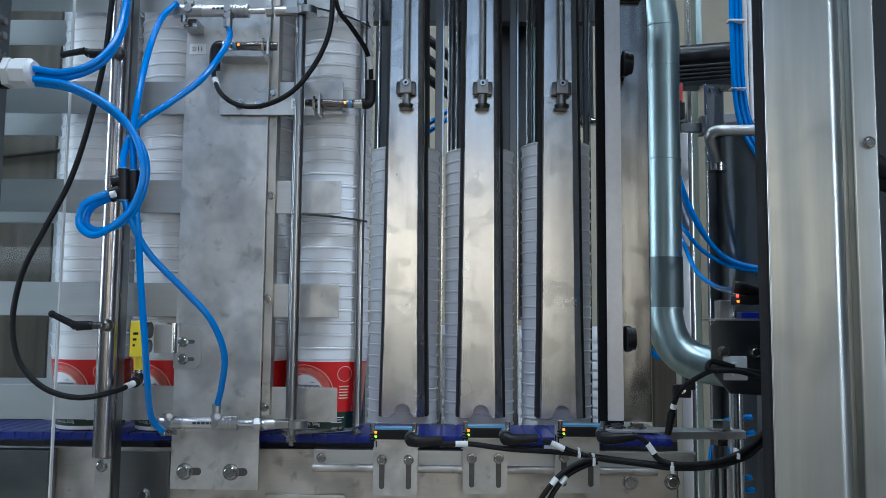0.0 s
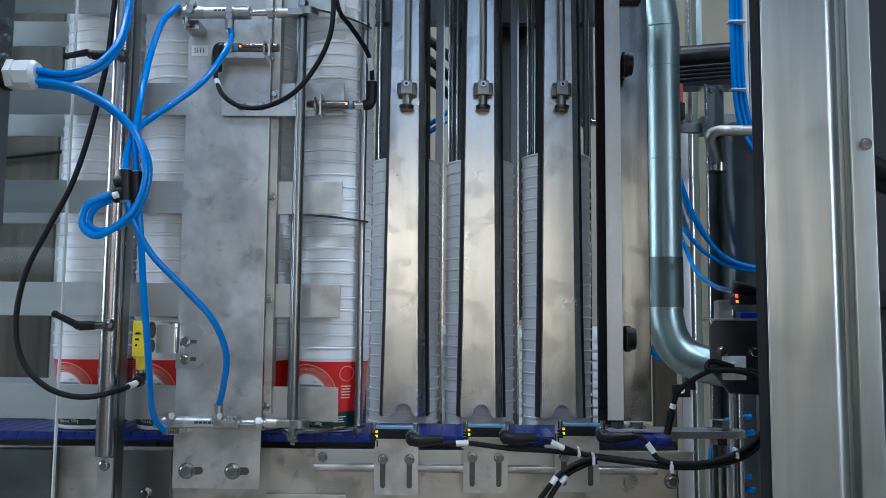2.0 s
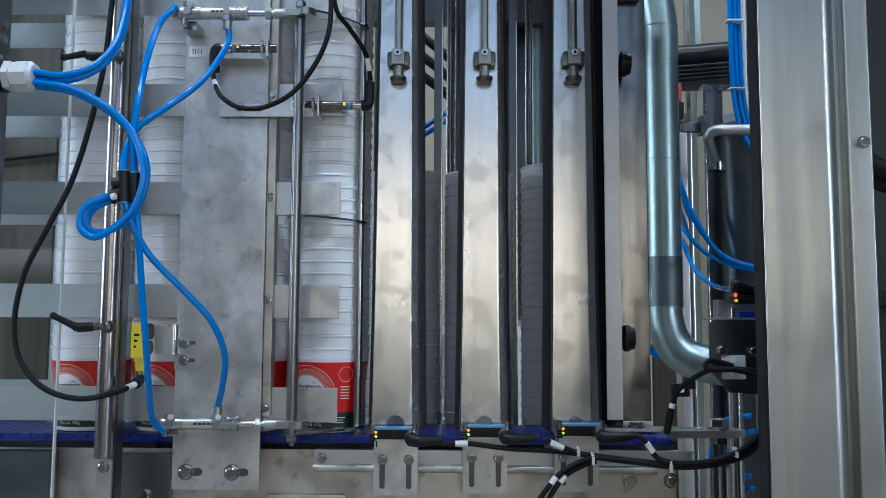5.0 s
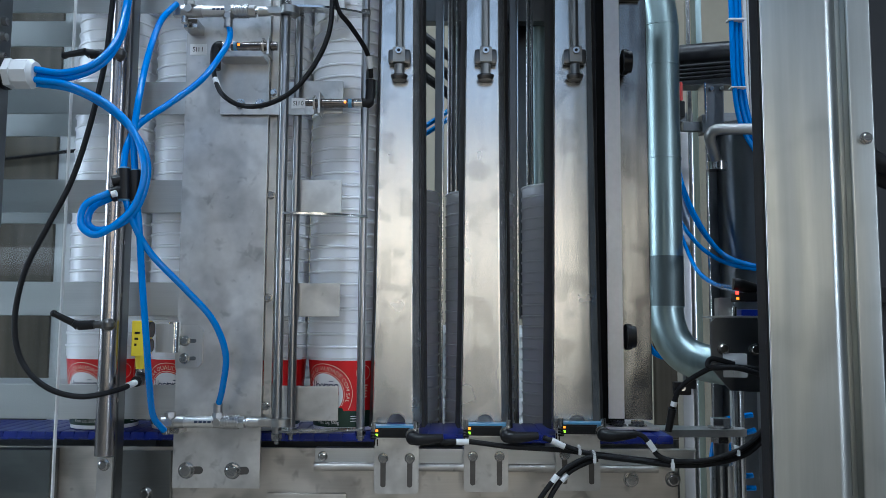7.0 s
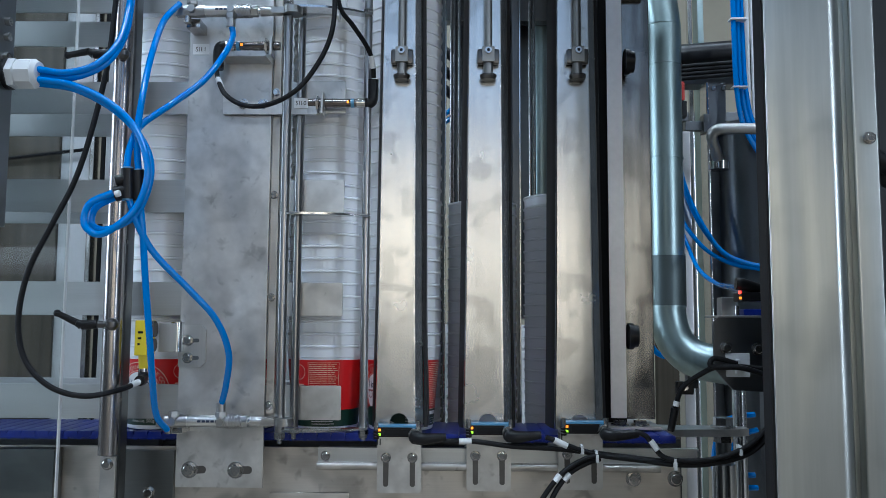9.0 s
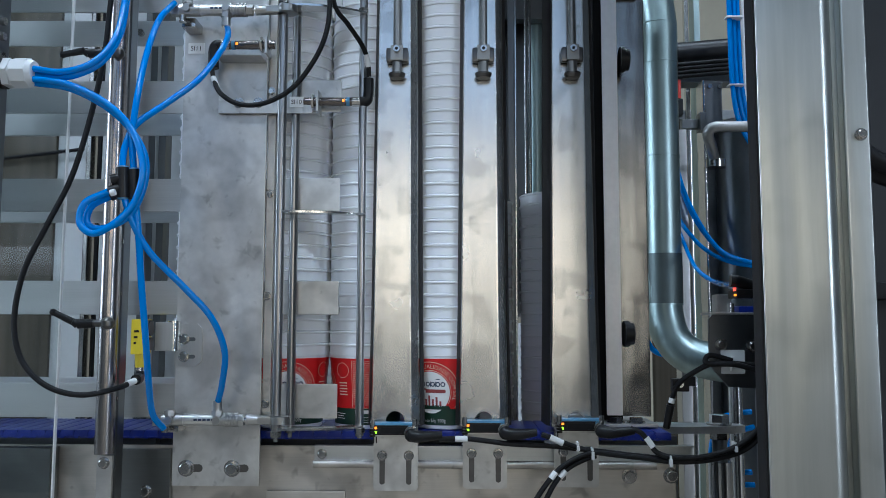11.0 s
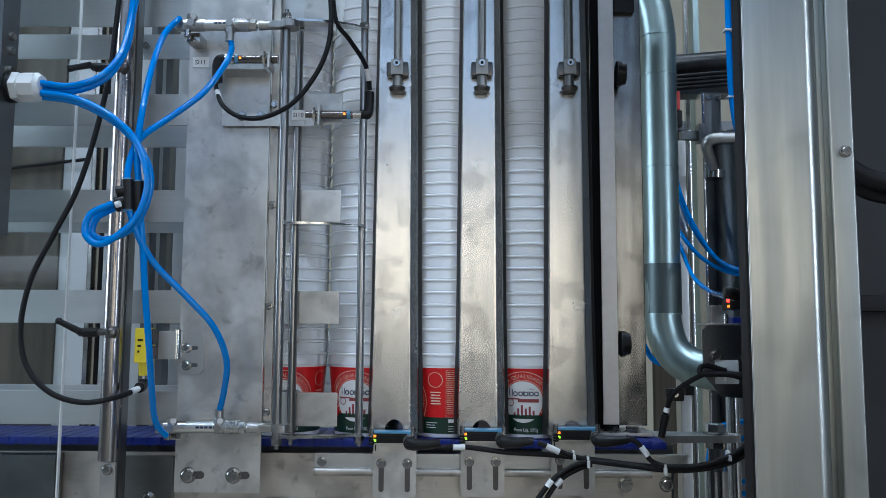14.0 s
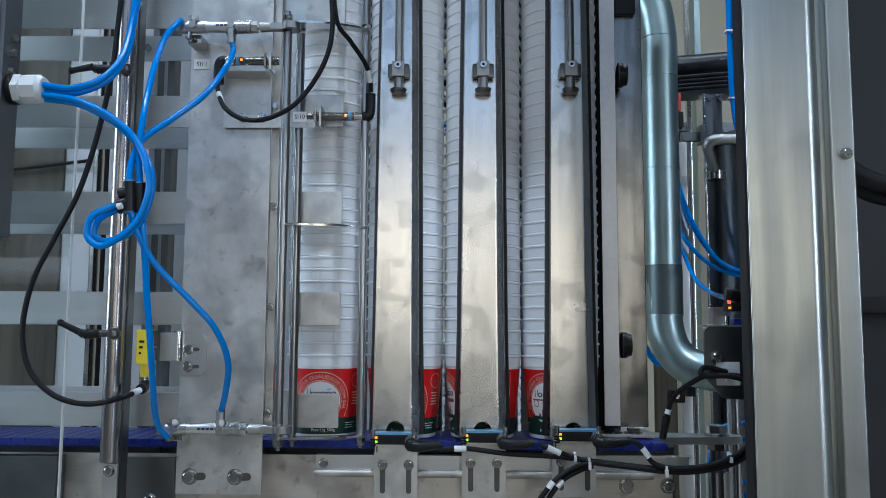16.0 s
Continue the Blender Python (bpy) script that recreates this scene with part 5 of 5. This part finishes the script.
part("hose", hose(fresh(), [(0.5369, 0.9, 0.3946), (0.5405, 0.85, 0.34), (0.5217, 0.7, 0.2749), (0.4967, 0.5, 0.2338), (0.4304, 0.2, 0.2115), (0.3952, 0.05, 0.2047)], 0.0048, 10, 8), HOSE_BLUE, rear2)
part("hose", hose(fresh(), [(0.4938, 1.1, 0.1135), (0.5163, 1.1, 0.0753), (0.5469, 1.1, 0.0617), (0.5855, 1.1, 0.0713)], 0.0075, 10, 6), HOSE_BLUE, rear2)
rear3 = thing("hose_bundle", "blue air hoses curling round a steel column foot", "air hose")
part("hose", hose(fresh(), [(0.5674, 0.5, -0.0276), (0.5337, 0.5, -0.0324), (0.5055, 0.5, -0.0437), (0.4902, 0.5, -0.0804), (0.4848, 0.5, -0.1299), (0.4948, 0.5, -0.1845)], 0.0055, 10, 8), HOSE_BLUE, rear3)
part("hose", hose(fresh(), [(0.5722, 0.5, -0.0574), (0.5385, 0.5, -0.0688), (0.5211, 0.5, -0.0966), (0.509, 0.5, -0.1406), (0.5306, 0.5, -0.1677), (0.5694, 0.5, -0.1705)], 0.0055, 10, 8), HOSE_BLUE, rear3)
part("hose", hose(fresh(), [(0.5645, 0.5, -0.1455), (0.5366, 0.5, -0.1512), (0.5081, 0.5, -0.1843), (0.4961, 0.5, -0.228)], 0.0055, 10, 8), HOSE_BLUE, rear3)


def swing_arm():
    a = thing("support_arm", "flat steel arm clamped with a big nut to a round column", "support arm")
    x, y, z = (0.4278, 0.26, -0.0299)
    b = fresh()
    line = ((0.3092, 0.035), (x - 0.03, 0.028), (x + 0.02, 0.024), (x + 0.040, 0.012))
    t = 0.006
    rows = [[b.verts.new((px, y + s * w, z + dz)) for s, dz in ((-1, -t), (1, -t), (1, t), (-1, t))] for px, w in line]
    for p, q in zip(rows, rows[1:]):
        for i in range(4):
            b.faces.new((p[i], p[(i + 1) % 4], q[(i + 1) % 4], q[i]))
    b.faces.new(rows[0])
    b.faces.new(rows[-1])
    part("arm", b, STEEL_MATTE, a)
    part("washer", rod(fresh(), (x, y, z + t), (x, y, z + t + 0.003), 0.021, n=24), BOLT, a)
    part("nut", hexagon(fresh(), (x, y, z + t + 0.003), (0, 0, 1), 0.0165, 0.014), BOLT, a)
    part("lower_nut", hexagon(fresh(), (x, y, z - t), (0, 0, -1), 0.0165, 0.012), BOLT, a)
    part("stud", rod(fresh(), (x, y, z - 0.06), (x, y, z - t), 0.0125), STEEL_SHADED, a)
    part("column", rod(fresh(), (x, y, -0.9), (x, y, z - 0.055), 0.0195, n=24), STEEL_SHINY, a)


swing_arm()


def round_columns():
    for px in (0.5205, 0.5745):
        c = thing("round_column", "polished round machine column", "column", group="round columns")
        y = 0.45
        part("shaft", rod(fresh(), (px, y, -0.9), (px, y, 0.0377), 0.013, n=20), STEEL_SHINY, c)


round_columns()


def right_bracket():
    p = thing("cable_bracket", "dark stainless bracket with white cable tie mount", "bracket")
    y = -0.045
    x0, x1, z0, z1 = 0.3222, 0.4288, 0.0632, 0.1604
    c = 0.024
    b = fresh()
    line = ((x0 + c, z0), (x1, z0 - 0.004), (x1, z1), (x0 + 0.006, z1), (x0, z1 - 0.006), (x0, z0 + c * 1.2))
    f = [b.verts.new((p0, y, q)) for p0, q in line]
    k = [b.verts.new((p0, y + 0.005, q)) for p0, q in line]
    b.faces.new(f)
    b.faces.new(k[::-1])
    for i in range(6):
        b.faces.new((f[i], k[i], k[(i + 1) % 6], f[(i + 1) % 6]))
    part("plate", b, STEEL_SHADED, p)
    part("top_fold", box(fresh(), x0 + 0.006, x1, y + 0.001, y + 0.06, z1, z1 + 0.003, 0.001), STEEL_MATTE, p)
    part("support", box(fresh(), x1 - 0.03, x1 + 0.05, y + 0.005, y + 0.05, -0.9, z1 - 0.01, 0.002), STEEL_SHADED, p)
    for a in ((0.3378, -0.045, 0.1194), (0.38, -0.045, 0.1183)):
        bolt_parts(p, a, 0.007)
    a = (0.3524, -0.047, 0.097)
    part("tie_mount", box(fresh(), a[0] - 0.016, a[0] + 0.016, y - 0.004, y - 0.0005, a[2] - 0.016, a[2] + 0.016, 0.002), WHITE_PLASTIC, p)
    part("tie", box(fresh(), a[0] - 0.005, a[0], y - 0.012, y - 0.0045, a[2] - 0.012, a[2] + 0.008, 0.001), WHITE_PLASTIC, p)
    s = thing("side_sensor", "black photo sensor with plug above a steel bracket", "sensor")
    x, yy, z = (0.3538, -0.09, 0.1881)
    part("housing", box(fresh(), 0.3407, 0.3975, -0.105, -0.07, 0.1808, 0.1925, 0.002), BLACK, s)
    part("plug", hose(fresh(), [(0.3348, -0.1, 0.2036), (0.3448, -0.1, 0.2023), (0.3722, -0.09, 0.1956), (0.4088, -0.08, 0.191)], 0.008, 14, 5), BLACK, s)
    b0 = (0.338, -0.1065, 0.1911)
    part("status_light", box(fresh(), b0[0] - 0.002, b0[0] + 0.001, -0.1075, -0.1055, b0[2] - 0.001, b0[2] + 0.003), LED_RED, s, "red status light")
    b0 = (0.3386, -0.1065, 0.1854)
    part("status_light", box(fresh(), b0[0] - 0.002, b0[0] + 0.001, -0.1075, -0.1055, b0[2] - 0.002, b0[2] + 0.001), LED_AMBER, s, "amber status light")
    part("stem", box(fresh(), 0.3362, 0.3562, -0.035, -0.015, 0.1611, 0.1881, 0.002), STEEL_MATTE, s)
    part("screw", rod(fresh(), (0.3555, -0.04, 0.1619), (0.3558, -0.04, 0.1757), 0.0035), BOLT, s)
    part("cap", box(fresh(), 0.3686, 0.4244, -0.03, 0.01, 0.1623, 0.1724, 0.003), BELT_BLUE, s)


right_bracket()
cable("black cable with inline plug hanging from the bracket", [(0.4062, -0.07, 0.0871), (0.3799, -0.062, 0.0922), (0.351, -0.06, 0.0955), (0.3228, -0.055, 0.095), (0.3022, -0.04, 0.0826), (0.2842, -0.03, 0.0665), (0.2769, -0.025, 0.0493), (0.2733, -0.02, 0.0312), (0.268, -0.015, 0.0054)], 0.0036, [((0.2758, -0.026, 0.0463), (0.2744, -0.025, 0.0401))])
cable("black cable looping over the bracket", [(0.404, -0.075, 0.0787), (0.3783, -0.066, 0.0866), (0.3496, -0.064, 0.0943), (0.319, -0.06, 0.0945), (0.3122, -0.058, 0.0988), (0.3205, -0.056, 0.1062), (0.348, -0.058, 0.0991)], 0.0036)
plug = thing("inline_plug", "black inline cable plug", "plug")
part("body", rod(fresh(), (0.2741, -0.023, 0.0369), (0.2693, -0.016, 0.0055), 0.0058, 0.0048), BLACK, plug)
clip = thing("cable_clip", "small black cable clip", "clip")
part("block", box(fresh(), 0.2769, 0.3001, -0.024, -0.012, 0.055, 0.0726, 0.002), BLACK, clip)
part("screw", rod(fresh(), (0.288, -0.0245, 0.0646), (0.2873, -0.027, 0.0648), 0.004), BOLT, clip)


# ---- foot of the side frame ----
def frame_foot():
    f = thing("base_flange", "bolted stainless foot of the upright side frame", "foot plate")
    z = 0.0007
    part("flange", box(fresh(), 0.1953, 0.2787, 0.07, 0.16, z - 0.006, z - 0.001, 0.001), STEEL_MATTE, f)
    for px in (0.2494, 0.219):
        part("nut", hexagon(fresh(), (px, 0.085, z - 0.001), (0, 0, 1), 0.010, 0.008), BOLT, f)
        part("washer", rod(fresh(), (px, 0.085, z - 0.0012), (px, 0.085, z + 0.001), 0.014, n=20), BOLT, f)
    part("top_bracket", box(fresh(), 0.2366, 0.2707, 0.112, 0.1245, 0.670, 0.85, 0.003), BLACK, f)


frame_foot()


def dark_machinery():
    m = thing("dark_machinery", "dark machine housing with thick black hoses", "machine housing")
    part("arm", box(fresh(), 0.345, 0.70, -0.34, -0.30, 0.1733, 0.1901, 0.004), RUBBER, m)
    part("hose", hose(fresh(), [(0.3552, -0.4, 0.3165), (0.3679, -0.4, 0.3059), (0.3832, -0.4, 0.298), (0.4141, -0.4, 0.2902)], 0.009, 12, 6), RUBBER, m)
    part("hose", hose(fresh(), [(0.3648, -0.38, 0.3098), (0.3777, -0.38, 0.2978), (0.3934, -0.38, 0.2892), (0.4252, -0.38, 0.2828)], 0.009, 12, 6), RUBBER, m)


dark_machinery()


def frame_covers():
    c = thing("cover_plate", "matte stainless cover plate bolted to the conveyor side", "cover plate", group="conveyor covers")
    part("sheet", box(fresh(), -0.5214, -0.4373, 0.045, 0.055, -0.5, -0.0367, 0.001), COVER_SHADED, c)
    bolt_parts(c, (-0.4716, 0.045, -0.0968), 0.0075)
    d = thing("cover_plate", "matte stainless cover plate below the belt edge", "cover plate", group="conveyor covers")
    part("sheet", box(fresh(), -1.4, -0.6058, 0.03, 0.054, -0.5, -0.0336, 0.001), COVER_SHADED, d)
    e = thing("cover_plate", "small stainless plate low on the conveyor side", "cover plate", group="conveyor covers")
    part("sheet", box(fresh(), -0.2978, -0.1812, 0.05, 0.0555, -0.5, -0.0959, 0.003), FRAME_STEEL, e)


frame_covers()


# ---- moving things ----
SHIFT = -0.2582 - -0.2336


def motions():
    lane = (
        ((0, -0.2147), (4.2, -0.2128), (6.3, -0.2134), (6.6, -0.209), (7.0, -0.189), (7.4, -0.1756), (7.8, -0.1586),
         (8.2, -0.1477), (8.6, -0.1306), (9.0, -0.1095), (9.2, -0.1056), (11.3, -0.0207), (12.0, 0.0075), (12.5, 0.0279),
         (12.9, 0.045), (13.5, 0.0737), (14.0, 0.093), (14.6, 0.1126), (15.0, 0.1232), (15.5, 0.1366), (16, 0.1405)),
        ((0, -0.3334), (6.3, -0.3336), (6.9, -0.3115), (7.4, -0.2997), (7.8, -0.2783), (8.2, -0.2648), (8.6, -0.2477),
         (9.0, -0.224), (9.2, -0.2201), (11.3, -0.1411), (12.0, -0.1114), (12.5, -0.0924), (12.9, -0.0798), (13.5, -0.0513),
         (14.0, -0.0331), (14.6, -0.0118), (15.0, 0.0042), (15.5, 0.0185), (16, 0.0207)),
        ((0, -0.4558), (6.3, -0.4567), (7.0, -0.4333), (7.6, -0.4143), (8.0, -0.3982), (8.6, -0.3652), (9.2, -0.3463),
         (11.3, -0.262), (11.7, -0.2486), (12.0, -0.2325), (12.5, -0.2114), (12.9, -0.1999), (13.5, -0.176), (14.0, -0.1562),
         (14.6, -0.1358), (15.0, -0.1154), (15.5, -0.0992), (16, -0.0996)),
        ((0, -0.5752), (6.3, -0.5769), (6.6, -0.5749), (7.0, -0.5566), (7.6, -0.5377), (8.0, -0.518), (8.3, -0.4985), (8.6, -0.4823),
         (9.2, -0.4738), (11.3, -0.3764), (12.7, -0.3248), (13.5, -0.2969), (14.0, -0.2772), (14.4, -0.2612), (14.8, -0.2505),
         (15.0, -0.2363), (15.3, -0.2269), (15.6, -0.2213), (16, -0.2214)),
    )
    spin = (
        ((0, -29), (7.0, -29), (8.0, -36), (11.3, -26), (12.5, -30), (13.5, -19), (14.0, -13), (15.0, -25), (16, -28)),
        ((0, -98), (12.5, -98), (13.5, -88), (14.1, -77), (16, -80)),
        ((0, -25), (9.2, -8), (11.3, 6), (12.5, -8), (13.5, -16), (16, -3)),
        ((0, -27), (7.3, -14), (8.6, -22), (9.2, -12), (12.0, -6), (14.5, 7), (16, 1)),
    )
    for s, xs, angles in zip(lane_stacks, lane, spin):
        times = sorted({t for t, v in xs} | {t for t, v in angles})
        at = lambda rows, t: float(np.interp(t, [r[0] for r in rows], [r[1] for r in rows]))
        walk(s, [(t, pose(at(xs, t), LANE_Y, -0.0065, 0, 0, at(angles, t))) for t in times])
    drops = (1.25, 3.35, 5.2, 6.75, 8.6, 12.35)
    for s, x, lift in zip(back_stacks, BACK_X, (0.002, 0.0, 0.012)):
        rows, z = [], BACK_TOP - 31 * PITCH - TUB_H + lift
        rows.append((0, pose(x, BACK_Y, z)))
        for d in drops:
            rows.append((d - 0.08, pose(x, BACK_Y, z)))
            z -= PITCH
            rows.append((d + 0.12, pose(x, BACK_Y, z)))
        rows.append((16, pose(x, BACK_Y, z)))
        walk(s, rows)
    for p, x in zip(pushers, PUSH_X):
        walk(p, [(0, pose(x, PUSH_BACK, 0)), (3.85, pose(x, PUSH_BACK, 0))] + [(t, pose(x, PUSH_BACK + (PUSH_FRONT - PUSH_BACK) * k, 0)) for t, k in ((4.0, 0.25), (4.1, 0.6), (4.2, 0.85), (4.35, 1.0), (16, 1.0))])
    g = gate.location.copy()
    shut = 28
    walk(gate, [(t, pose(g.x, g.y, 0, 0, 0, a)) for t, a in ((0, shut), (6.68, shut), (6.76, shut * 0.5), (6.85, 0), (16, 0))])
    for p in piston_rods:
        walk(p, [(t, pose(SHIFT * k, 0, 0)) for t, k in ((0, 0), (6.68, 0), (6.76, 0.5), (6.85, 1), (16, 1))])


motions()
